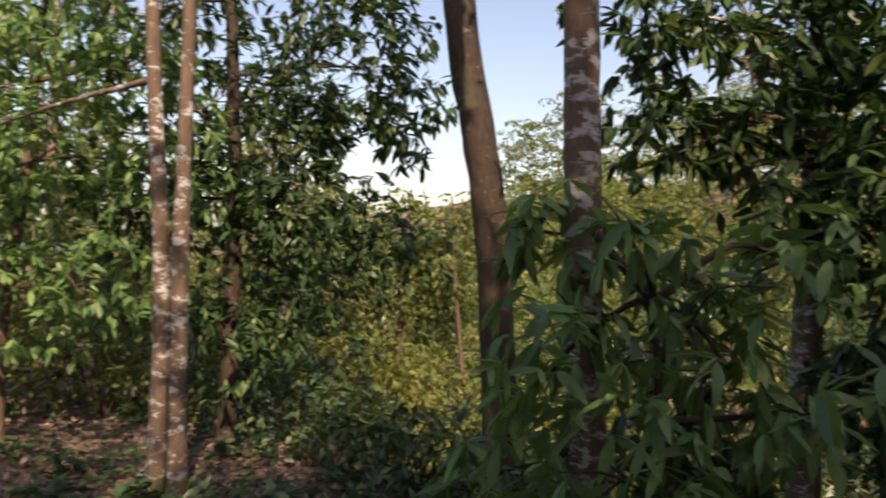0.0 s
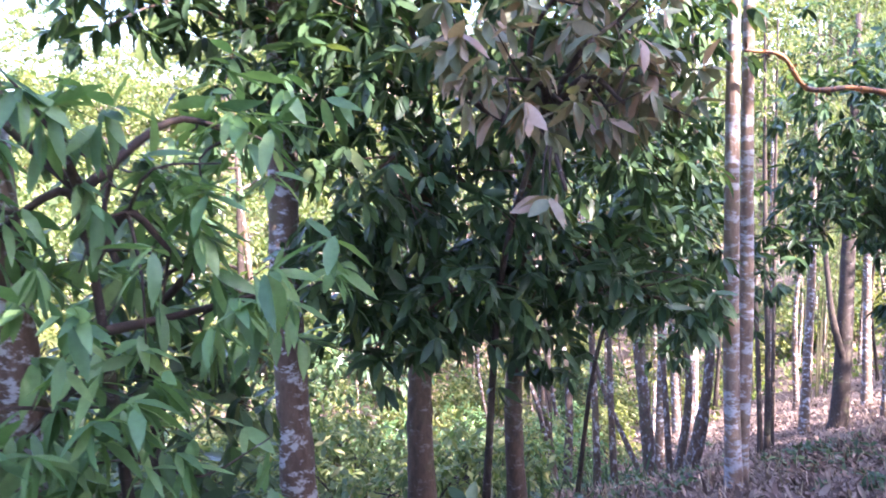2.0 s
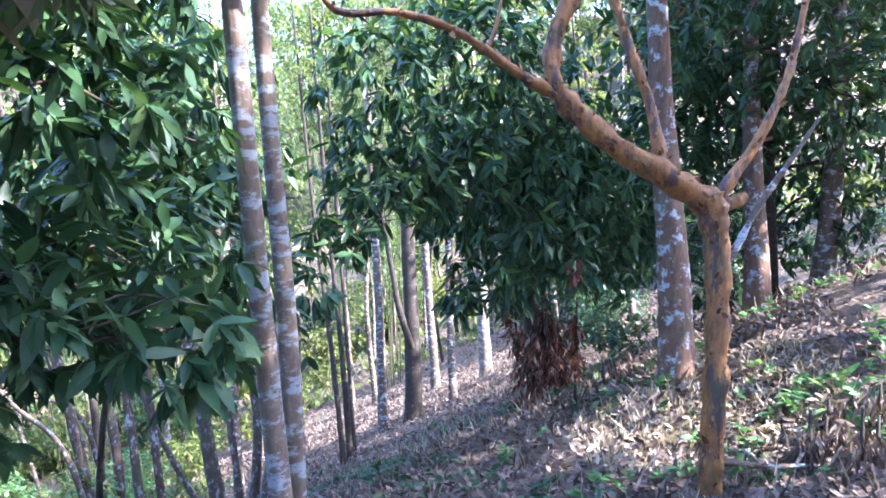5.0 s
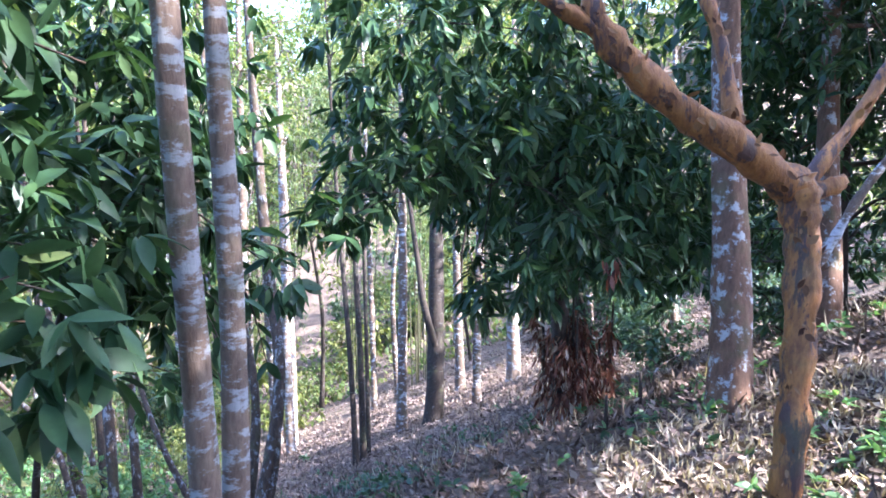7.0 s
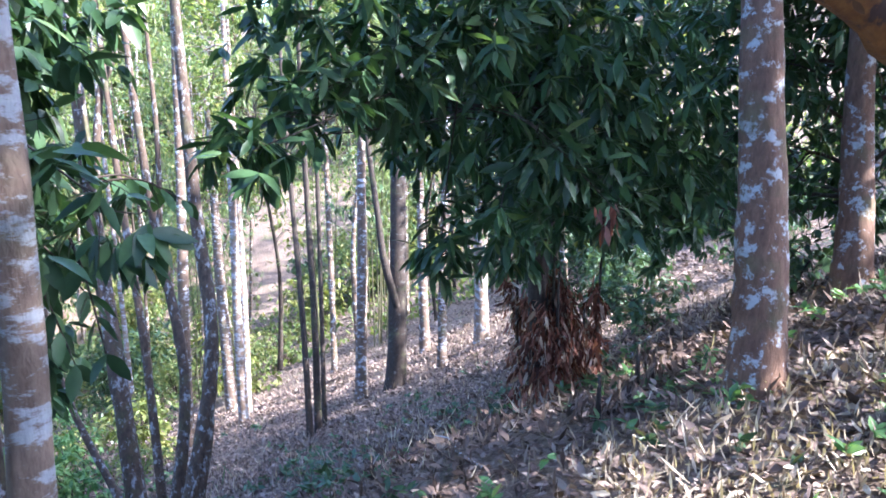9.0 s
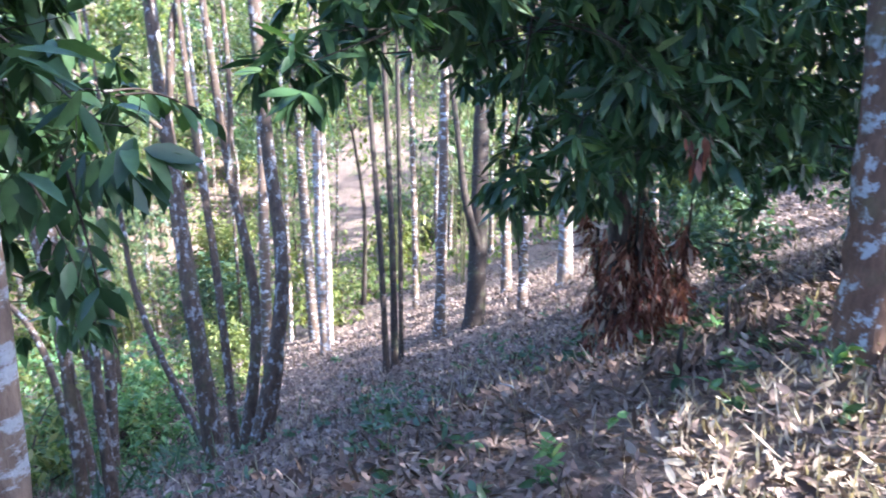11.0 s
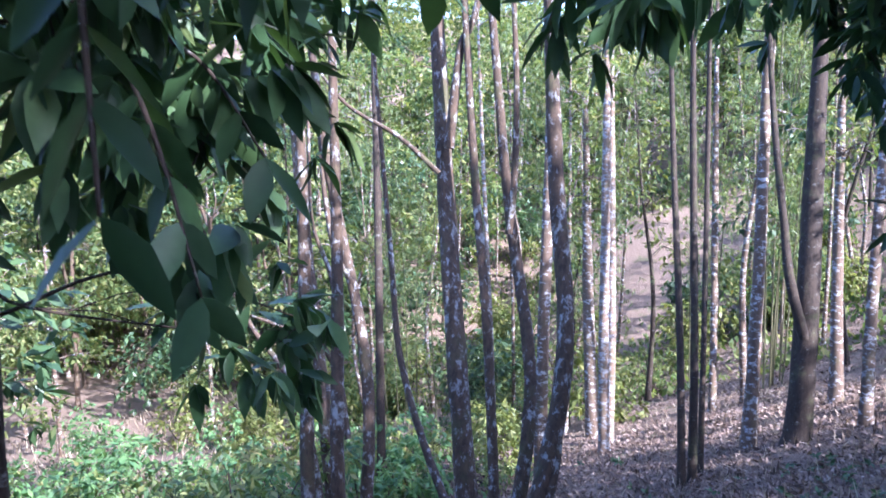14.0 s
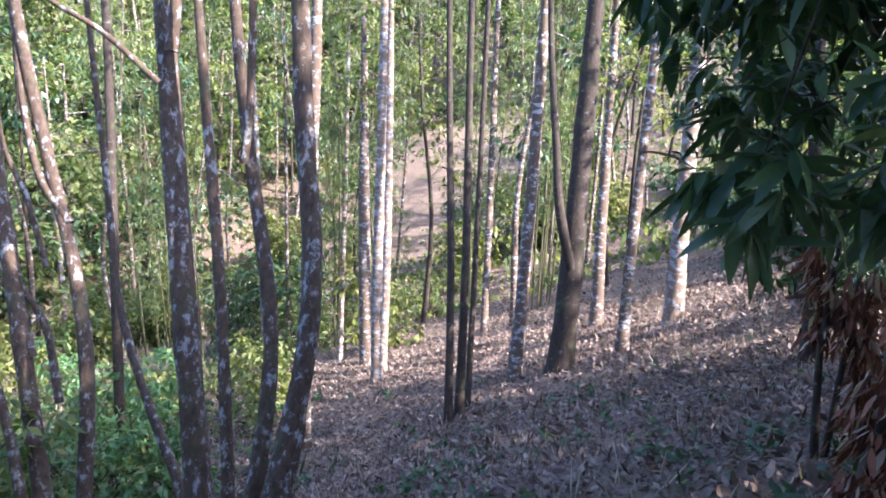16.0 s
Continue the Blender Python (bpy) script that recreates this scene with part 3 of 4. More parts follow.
tree("crooked forked tree in the shaded gully", [
    ((10.67, 12.07, -6.15), (10.97, 12.96, -3.55), (11.31, 13.98, -0.69), 0.1, 0.069),
    ((10.99, 12.11, -6.23), (11.53, 12.68, -3.77), (11.74, 13.96, -0.69), 0.091, 0.065),
    ((10.4, 11.78, -5.9), (10.5, 12.6, -3.9), (10.2, 13.9, -2.6), 0.07, 0.03)], BARK_STEM, 5, seed=71, sides=10,
    branches=[([(10.98, 12.72, -4.03), (10.97, 13.05, -3.37), (10.8, 13.33, -3.2), (10.4, 13.8, -3.0)], 0.05, 0.02),
              ([(11.66, 13.04, -2.72), (11.55, 13.42, -2.23), (11.59, 13.73, -1.49), (11.7, 14.01, -0.69), (11.8, 14.3, 0.6)], 0.05, 0.025),
              ([(11.15, 12.6, -4.6), (11.25, 12.97, -3.83), (11.16, 13.32, -3.34), (11.17, 13.7, -2.54), (11.3, 14.0, -1.2)], 0.05, 0.025),
              ([(11.25, 12.78, -3.1), (11.23, 13.03, -2.35), (11.13, 13.24, -1.68), (11.26, 13.43, -0.34)], 0.04, 0.02)],
    lobes=[(11.6, 14.4, 2.2, 1.1), (10.9, 13.6, 3.2, 1.1), (10.2, 14.2, -1.6, 0.6)], leaf=LEAF_FAR, per=50, fine=False)
tree("two slim lichen-pale stems in the gully", [
    ((8.92, 9.04, -4.09), (9.07, 9.24, -3.11), (9.33, 9.60, -1.41), 0.062, 0.05),
    ((9.10, 8.83, -4.09), (9.24, 9.05, -3.11), (9.52, 9.39, -1.41), 0.056, 0.045)], BARK_STEM, 3, seed=76, sides=10,
    lobes=[(9.6, 9.6, 1.6, 0.8), (10.0, 8.9, 2.2, 0.8)], leaf=LEAF_FAR, per=50, fine=False)
tree("clump of thin dark stems beside the path", [
    ((16.15, 11.05, -6.32), (16.71, 11.57, -3.97), (17.45, 12.36, -0.62), 0.061, 0.044),
    ((16.40, 11.04, -6.31), (17.03, 11.53, -3.84), (17.81, 12.22, -0.62), 0.071, 0.053),
    ((16.84, 11.22, -6.37), (17.55, 11.72, -3.69), (18.35, 12.31, -0.62), 0.05, 0.045)], BARK_DARK, 5, seed=72,
    lobes=[(18.3, 12.9, 3.2, 1.0), (17.6, 12.4, 2.4, 0.8)], leaf=LEAF_FAR, per=50, fine=False)
tree("stout dark tree forking low on the slope", [
    ((18.38, 10.46, -6.01), (19.03, 10.75, -3.89), (20.00, 11.27, -0.59), 0.205, 0.145),
    ], BARK_DARK, 5, seed=73, sides=16,
    branches=[([(18.80, 10.65, -4.3), (18.80, 10.95, -3.3), (19.0, 11.21, -2.41), (19.4, 11.72, -0.6), (19.7, 12.1, 1.4)], 0.09, 0.04)],
    lobes=[(20.2, 11.6, 3.0, 1.5), (19.0, 11.4, 3.6, 1.2)], leaf=LEAF_DARK, per=45)

# ---- fork tree, spotted trunks and the dark broad tree ----
def forked_tree():
    o = np.array([7.66, 2.2, gz(7.66, 2.2)])
    ob = thing("tree", *o, "orange-brown leafless forked tree with peeling bark", "tree")
    runs = [
        ("trunk", [(7.66, 2.20, o[2] - 0.1), (7.72, 2.19, -1.1), (7.82, 2.18, -0.57), (7.91, 2.19, 0.01), (7.95, 2.22, 0.31), (7.95, 2.26, 0.52)], [0.072, 0.068, 0.07, 0.074, 0.084, 0.092], 16),
        ("limb", [(7.95, 2.26, 0.46), (7.61, 2.48, 0.67), (7.39, 2.75, 0.88), (7.19, 3.01, 1.19), (7.21, 3.06, 1.44), (7.30, 2.98, 1.73), (7.48, 2.84, 1.95), (7.61, 2.76, 2.11), (7.79, 2.78, 2.53)], [0.088, 0.074, 0.064, 0.06, 0.05, 0.047, 0.046, 0.044, 0.036], 12),
        ("limb", [(7.19, 3.02, 1.18), (7.02, 3.21, 1.32), (6.90, 3.35, 1.45), (6.74, 3.53, 1.59), (6.53, 3.75, 1.67), (6.31, 3.99, 1.68), (6.16, 4.12, 1.94), (5.90, 4.27, 1.99)], [0.044, 0.03, 0.027, 0.024, 0.022, 0.02, 0.017, 0.012], 10),
        ("limb", [(7.61, 2.48, 0.66), (7.65, 2.58, 1.13), (7.67, 2.72, 1.52), (7.73, 2.85, 1.94), (7.85, 2.96, 2.37)], [0.05, 0.036, 0.034, 0.032, 0.026], 10),
        ("limb", [(7.97, 2.22, 0.46), (8.23, 1.99, 0.84), (8.43, 1.85, 1.17), (8.64, 1.78, 1.47), (8.92, 1.69, 2.09), (9.14, 1.66, 2.59)], [0.044, 0.031, 0.029, 0.026, 0.024, 0.018], 10),
        ("limb", [(7.93, 2.19, 0.02), (8.05, 2.10, 0.14), (8.23, 1.97, 0.41), (8.44, 1.79, 0.70), (8.65, 1.62, 0.98)], [0.03, 0.026, 0.021, 0.017, 0.01], 8),
        ("limb", [(6.90, 3.35, 1.45), (6.95, 3.31, 1.60), (6.99, 3.29, 1.74)], [0.014, 0.011, 0.007], 6),
        ("limb", [(7.97, 2.22, 0.44), (8.05, 2.10, 0.46), (8.11, 2.04, 0.50)], [0.05, 0.042, 0.03], 8),
    ]
    for i, (nm, pts, rad, sides) in enumerate(runs):
        line = spline(pts, 6)
        r = np.interp(np.linspace(0, 1, len(line)), np.linspace(0, 1, len(rad)), rad)
        r = r * (1 + 0.10 * np.sin(np.arange(len(r)) * 1.9 + i) + 0.07 * np.sin(np.arange(len(r)) * 0.8 + 2 * i))
        v, f = tube(line - o, r, sides, 0.13, 300 + i)
        limb = mesh_object(nm, v, f, BARK_SPOT if i == 5 else BARK_ORANGE, ob)
        if i < 5:
            fr = np.random.default_rng(330 + i)
            m = 220 if i < 2 else 70
            k = fr.integers(1, len(line) - 1, m)
            run = line[k + 1] - line[k - 1]
            run /= np.linalg.norm(run, axis=1)[:, None]
            out = np.cross(run, fr.standard_normal((m, 3)))
            out /= np.linalg.norm(out, axis=1)[:, None]
            at = line[k] - o + out * (r[k] * 1.0)[:, None] + run * fr.uniform(-0.05, 0.05, (m, 1))
            L = fr.uniform(0.02, 0.07, m)
            tagged(leaves_object("peeling_bark", [leaf_mesh(at, run * fr.choice([-1, 1], (m, 1)) + 0.35 * out + 0.5 * fr.standard_normal((m, 3)), out, L, L * fr.uniform(0.3, 0.7, m), fr.uniform(-1, 0.6, m))], FLAKE, limb), kind="stuff")


forked_tree()
tree("stout spotted trunk with white lichen patches", [((10.25, 2.83, -1.57), (10.40, 2.90, -0.50), (10.69, 3.09, 1.67), 0.17, 0.105)], BARK_BLOTCH, 4, seed=80, sides=20,
     lobes=[(11.0, 3.0, 3.2, 1.2), (10.0, 2.4, 3.6, 1.2), (11.6, 2.2, 2.6, 0.9)], leaf=LEAF_DARK, per=90)
tree("lichen-covered trunk in deep shade", [((12.77, 2.28, -1.43), (12.90, 2.31, -0.69), (13.12, 2.40, 0.68), 0.166, 0.111)], BARK_BLOTCH, 4, seed=81, sides=14,
     lobes=[(13.2, 2.1, 2.0, 1.3), (12.3, 3.2, 2.2, 1.0), (14.2, 1.2, 1.6, 1.3), (12.0, 1.6, 2.4, 1.0), (14.0, 2.6, 0.6, 0.9), (13.6, 0.6, 3.0, 1.4), (15.0, 3.0, 1.6, 1.3)], leaf=LEAF_DARK, per=80)
broad = tree("broad dark tree with glossy drooping leaves", [((12.0, 4.95, -2.7), (12.0, 5.0, -1.4), (11.9, 5.05, 0.2), 0.12, 0.09)], BARK_DARK, 2, seed=82,
     lobes=[(11.0, 5.2, 0.7, 1.1), (9.9, 5.9, 0.7, 0.8), (11.6, 4.4, 0.5, 1.0), (12.3, 5.2, 1.2, 1.2), (10.6, 5.0, 1.9, 1.1), (9.4, 5.6, 0.4, 0.5), (8.6, 5.55, 0.05, 0.3), (10.3, 4.7, -0.6, 0.4),
            (11.4, 4.6, -0.4, 0.7), (12.6, 4.2, 0.2, 0.9), (12.8, 5.6, 0.4, 1.0), (9.2, 5.3, 1.6, 0.8), (13.6, 5.2, 0.4, 0.9), (14.2, 6.0, -0.6, 0.9), (13.4, 6.4, 0.6, 0.9), (11.95, 4.2, -0.55, 0.5), (12.6, 3.95, -0.85, 0.5), (13.2, 3.85, -0.5, 0.6), (12.3, 4.25, -0.2, 0.7), (12.9, 4.5, -0.7, 0.6), (11.3, 4.6, -0.4, 0.5), (9.06, 6.16, 0.05, 0.3), (11.54, 6.78, 0.27, 0.36), (11.45, 6.26, -0.04, 0.36), (11.58, 5.96, 0.21, 0.36), (11.61, 5.58, -0.19, 0.36), (11.86, 5.77, -0.74, 0.36), (12.06, 6.22, -0.37, 0.36), (11.24, 6.25, 0.31, 0.36)],
     leaf=LEAF_DARK, per=170, length=0.2, width=0.3, hang=0.75, limb_r=0.007)

# fresh sprays hanging at the front of the broad tree, and one withered tuft
crown(broad, broad.location, [(10.9, 5.5, -1.0, 0.3), (11.4, 5.06, -1.05, 0.3), (10.8, 4.5, -0.1, 0.35), (9.9, 5.3, 0.55, 0.35), (11.0, 4.0, -0.55, 0.25), (10.4, 4.9, 0.9, 0.4)], LEAF_MID, per=170, leaves=8, length=0.24, width=0.27, hang=0.8, seed=182, feet=[(11.9, 5.05, 0.2), (10.4, 5.1, 0.3)], limb_mat=BARK_DARK, limb_r=0.005)


def withered_tuft(parent, x, y, z, count, drop, seed):
    rng = np.random.default_rng(seed)
    pos = np.array([x, y, z]) - np.array(parent.location) + rng.normal(0, 1, (count, 3)) * np.array([0.05, 0.05, drop * 0.4])
    way = np.array([0, 0, -1.0]) + 0.35 * rng.standard_normal((count, 3))
    L = rng.uniform(0.08, 0.18, count)
    leaves_object("withered_leaves", [leaf_mesh(pos, way, rng.standard_normal((count, 3)), L, L * 0.3, rng.uniform(-0.4, 0.9, count))], DEAD, parent, "withered red-brown leaves")


withered_tuft(broad, 10.58, 3.95, -0.50, 20, 0.16, 5)

tree("dark leafy tree in the shade uphill", [((14.6, 2.2, -2.0), (14.65, 2.25, -0.8), (14.7, 2.3, 0.6), 0.11, 0.08)], BARK_DARK, 2, seed=84, sides=10,
     lobes=[(13.3, 3.4, 0.6, 0.9), (14.0, 2.6, 1.2, 1.1), (15.0, 3.6, 1.0, 1.2), (14.5, 1.3, 1.4, 1.2), (13.2, 1.3, 1.2, 0.9), (15.6, 2.4, 0.4, 1.0), (16.0, 4.5, 0.4, 1.2), (13.5, 2.9, 2.0, 1.0), (15.2, 1.2, 0.2, 0.9), (14.2, 3.8, -0.2, 0.8), (15.4, 3.2, 2.4, 1.2), (14.6, 0.2, 0.4, 0.9), (16.6, 2.85, -0.9, 0.9), (17.3, 3.6, -1.0, 0.9), (15.7, 2.2, -0.9, 0.7), (17.3, 4.4, -1.4, 0.9), (17.7, 5.2, -1.7, 0.9), (16.3, 2.6, -0.2, 0.8), (15.0, 2.9, -0.5, 0.7), (14.9, 1.4, -0.4, 0.7)],
     leaf=LEAF_DARK, per=120, length=0.18)


def dead_bunch(x, y, clusters, seed, mat=DEAD, label="ragged bunch of hanging red-brown dead leaves under the tree"):
    """Dead leaves hanging in ragged tufts round bare shoots; clusters: offset, height, radius, drop, leaves."""
    rng = np.random.default_rng(seed)
    z0 = gz(x, y)
    ob = thing("dead_leaf_bunch", x, y, z0, label, "dead leaves", "dead leaf bunches")
    pieces = []
    for k, (cx, cy, top, rad, drop, m) in enumerate(clusters):
        m = int(m * 2.1)
        tufts = max(3, m // 26)
        ta = rng.uniform(0, 2 * math.pi, tufts)
        tr = rad * rng.uniform(0.1, 1.0, tufts) ** 0.6
        th = top - drop * rng.uniform(0, 1, tufts) ** 0.8
        pick = rng.integers(0, tufts, m)
        a = ta[pick] + rng.normal(0, 0.35, m)
        r = tr[pick] + rng.normal(0, 0.03, m)
        pos = np.stack([cx + np.cos(a) * r, cy + np.sin(a) * r, np.maximum(th[pick] + rng.normal(0, 0.05, m), 0.06)], 1)
        way = np.stack([np.cos(a) * 0.35, np.sin(a) * 0.35, np.full(m, -1.0)], 1) + 0.38 * rng.standard_normal((m, 3))
        face = np.stack([np.cos(a), np.sin(a), np.full(m, 0.3)], 1) + 0.9 * rng.standard_normal((m, 3))
        L = rng.uniform(0.06, 0.16, m)
        pieces.append(leaf_mesh(pos, way, face, L, L * rng.uniform(0.16, 0.3, m), rng.uniform(-0.5, 1.0, m)))
        v, f = tube(np.array([(cx * 0.4, cy * 0.4, -0.1), (cx, cy, top * 0.5), (cx * 1.05, cy * 1.05, top * 1.2)]), [0.028, 0.02, 0.01], 7, 0.1, seed + k)
        mesh_object("shoot", v, f, BARK_DARK, ob)
    tagged(leaves_object("dead_foliage", pieces, mat, ob), kind="stuff")


dead_bunch(11.95, 4.75, [(-0.05, 0.0, 1.05, 0.30, 0.95, 520), (0.12, -0.2, 0.75, 0.28, 0.7, 420), (-0.18, 0.16, 0.7, 0.26, 0.65, 300), (0.1, 0.1, 1.3, 0.2, 0.5, 180), (0.25, -0.3, 1.15, 0.12, 0.3, 60)], 1)
dead_bunch(12.9, 5.4, [(0.0, 0.0, 1.25, 0.2, 0.45, 220), (0.12, -0.1, 0.85, 0.13, 0.45, 80), (-0.1, 0.12, 1.4, 0.15, 0.3, 70)], 2)
for i, (x, y, top, many) in enumerate([(8.45, 1.62, 0.34, 70), (8.85, 1.50, 0.30, 60), (8.3, 1.30, 0.38, 70), (9.1, 1.15, 0.28, 50), (10.15, 3.85, 0.30, 40), (10.9, 3.75, 0.34, 50)]):
    dead_bunch(x, y, [(0.0, 0.0, top, 0.16, top * 0.8, many), (0.14, -0.1, top * 0.8, 0.12, top * 0.6, many // 2)], 30 + i, LITTER, "low withered plant with drooping grey-brown leaves")

# ---- woods around ----
def prototype(seed, mat, leaf, height, low, per, spread):
    rng = np.random.default_rng(seed)
    z0 = gz(0, 0)
    lean = rng.uniform(-0.5, 0.5, 2)
    lobes = [(rng.normal(0, spread), rng.normal(0, spread), z0 + rng.uniform(low, height), rng.uniform(0.7, 1.3)) for _ in range(9)]
    return tree("slim woodland tree with light green foliage", [((0, 0, z0), (lean[0] * .4, lean[1] * .4, z0 + height * .35), (lean[0], lean[1], z0 + height * .7), 0.1, 0.06)], mat, height * 0.25,
                group="woodland trees", seed=seed, sides=8, lobes=lobes, leaf=leaf, per=per, leaves=6, length=0.24, width=0.45, fine=False)


protos = [prototype(500, BARK_SPOT, LEAF_FAR, 8, 1.5, 55, 0.9), prototype(501, BARK_BROWN, LEAF_FAR, 10, 3, 55, 1.0), prototype(502, BARK_PALE, LEAF_FAR, 9, 2, 55, 1.1), prototype(503, BARK_DARK, LEAF_MID, 7, 0.6, 60, 1.1)]
spots = []
rng = np.random.default_rng(77)
while len(spots) < 100:
    s, n = rng.uniform(21, 66), rng.uniform(-24, 36)
    x, y = 0.866 * s - 0.5 * n, 0.5 * s + 0.866 * n
    if any((x - a) ** 2 + (y - b) ** 2 < 7 for a, b in spots) or (s < 56 and -6 < n < 18) or (s > 29 and n < -4 and s < 62) or (s < 29.1 and -14 < n < 0):
        continue
    spots.append((x, y))
while len(spots) < 132:
    x, y = rng.uniform(-16, 7), rng.uniform(11, 36)
    if -2.2 < x / y * 12 < 0.9 and y < 22:
        continue
    spots.append((x, y))
for i, (x, y) in enumerate(spots):
    p = protos[i % 4]
    if i < 4:
        p.matrix_basis = Matrix.Translation((x, y, gz(x, y) - 0.05)) @ Matrix.Rotation(i * 1.7, 4, "Z")
    else:
        k = rng.uniform(0.7, 1.1) + 0.5 * float(smooth(0.866 * x + 0.5 * y, 24, 40))
        c = copy_thing(p, Matrix.Translation((x, y, gz(x, y) - 0.05)) @ Matrix.Rotation(rng.uniform(0, 6.28), 4, "Z"))
        c.scale = (k, k, k)


tree("dense dark low-branching tree on the slope", [((17.76, 6.57, -4.4), (17.8, 6.7, -3.2), (17.9, 7.0, -1.4), 0.12, 0.08)], BARK_DARK, 2, seed=88, sides=10,
     lobes=[(17.45, 8.1, -1.5, 0.7), (17.85, 7.26, -2.2, 0.9), (17.7, 7.0, -3.0, 0.6), (18.45, 7.05, -1.2, 1.0), (18.0, 6.4, -3.1, 0.8), (17.5, 8.2, -0.7, 0.7), (18.3, 7.4, -0.6, 1.0), (18.6, 6.2, -2.0, 1.0), (18.4, 7.8, 0.6, 1.0)], leaf=LEAF_DARK, per=130, length=0.17, fine=False)


# tall trees added on the uphill side, mostly out of view, to block the sun
def added_shade_tree(seed):
    rng = np.random.default_rng(seed)
    z0 = gz(0, 0)
    lobes = [(rng.normal(0, 1.5), rng.normal(0, 1.5), z0 + rng.uniform(3.0, 9.0), rng.uniform(1.0, 1.7)) for _ in range(12)]
    return tree("tall broad-crowned tree added uphill to shade the path", [((0, 0, z0), (0.1, 0.1, z0 + 2.5), (0.2, -0.1, z0 + 5), 0.17, 0.1)], BARK_SPOT, 3, group="shade trees", seed=seed, sides=10,
                lobes=lobes, leaf=LEAF_DARK, per=55, leaves=6, length=0.26, width=0.42, fine=False)


shades = [added_shade_tree(900), added_shade_tree(901), added_shade_tree(902)]
rng = np.random.default_rng(31)
uphill = []
for row, n0 in enumerate((-6.0, -9.0, -12.5)):
    for s0 in np.arange(-14, 14, 2.7):
        uphill.append((s0 + row * 1.2 + rng.uniform(-0.6, 0.6), n0 + rng.uniform(-0.8, 0.8)))
uphill = [q for q in uphill if rng.uniform() < 0.9]
# more added trees, behind the start, shading the first trees
uphill += [(-5.6, -1.6), (-0.6, -4.2), (-0.6, -2.2)]
# gap cut in the added trees so sun reaches the strip by the forked tree
def off_beam(s, n):
    return (0.866 * s - 0.5 * n - 10.1) * SUN_FROM[1] - (0.5 * s + 0.866 * n - 2.6) * SUN_FROM[0]


uphill = [(s, n) for s, n in uphill if not -3.2 < off_beam(s, n) < 2.5 or s < -3]
for i, (s, n) in enumerate(uphill):
    x, y = 0.866 * s - 0.5 * n, 0.5 * s + 0.866 * n
    m = Matrix.Translation((x, y, gz(x, y) - 0.05)) @ Matrix.Rotation(rng.uniform(0, 6.28), 4, "Z")
    if i < 3:
        shades[i].matrix_basis = m
    else:
        copy_thing(shades[i % 3], m)

# unseen tree added; its high crown shades the ground beyond the sunlit strip
tree("unseen high-crowned tree added uphill to cast shade", [((11.9, -3.0, -0.3), (11.95, -3.0, 2.2), (12.0, -3.1, 4.2), 0.16, 0.1)], BARK_SPOT, 3, group="shade trees", seed=905, sides=10,
     lobes=[(11.0, -3.0, 5.6, 1.2), (12.2, -3.0, 6.0, 1.2), (13.4, -3.2, 5.4, 1.2), (14.3, -3.0, 5.9, 1.2), (11.6, -3.2, 7.2, 1.2), (13.0, -3.0, 7.0, 1.2), (10.2, -3.2, 6.6, 1.1), (11.3, -2.9, 5.0, 0.9), (12.1, -3.0, 5.0, 0.9), (11.0, -3.3, 5.5, 1.0)], leaf=LEAF_DARK, per=70, leaves=6, length=0.24, width=0.42, fine=False)

# second unseen tree added, keeping sun off the pale twin trunks
tree("unseen high-crowned tree added uphill to cast shade", [((9.2, -3.9, 0.2), (9.25, -3.9, 2.4), (9.3, -3.95, 4.4), 0.15, 0.1)], BARK_SPOT, 3, group="shade trees", seed=906, sides=10,
     lobes=[(8.5, -3.9, 5.2, 1.1), (9.6, -3.8, 5.0, 1.1), (8.9, -4.0, 6.4, 1.2), (9.9, -3.9, 6.6, 1.2), (9.2, -3.8, 7.8, 1.2), (10.2, -4.0, 8.2, 1.1), (8.3, -3.8, 7.6, 1.1), (9.6, -4.0, 9.2, 1.0)], leaf=LEAF_DARK, per=75, leaves=6, length=0.24, width=0.42, fine=False)


def far_woods():
    """Foliage over the far slopes, too many crowns to count: layered clumps with dark gaps between."""
    rng = np.random.default_rng(55)
    k = 1100
    s, n = rng.uniform(60, 125, k), rng.uniform(-70, 100, k)
    s[:460], n[:460] = rng.uniform(10, 62, 460), rng.uniform(29, 80, 460)
    x, y = 0.866 * s - 0.5 * n, 0.5 * s + 0.866 * n
    z = ground_z(x, y)
    c, w = [], []
    for i, (xi, yi, zi) in enumerate(zip(x, y, z)):
        height = rng.uniform(5, 11) if i < 460 else rng.uniform(7, 20)
        for _ in range(rng.integers(5, 10)):
            q = 26
            d = rng.standard_normal((q, 3))
            d[:, 2] = np.abs(d[:, 2]) - 0.25
            d /= np.linalg.norm(d, axis=1)[:, None]
            r = rng.uniform(0.7, 1.7)
            c.append(np.array([xi, yi, zi]) + np.array([rng.normal(0, 1.3), rng.normal(0, 1.3), height * rng.uniform(0.15, 1.0)]) + d * r * np.array([1, 1, 0.6]))
            w.append(d)
    v, f = whorls(np.concatenate(c), np.concatenate(w), rng, 3, 0.42, 0.6, 0.4, False)
    tagged(leaves_object("far_woods", [(v, f)], LEAF_FAR), "sunlit light green woods on the far slope", "woods", kind="stuff")


far_woods()


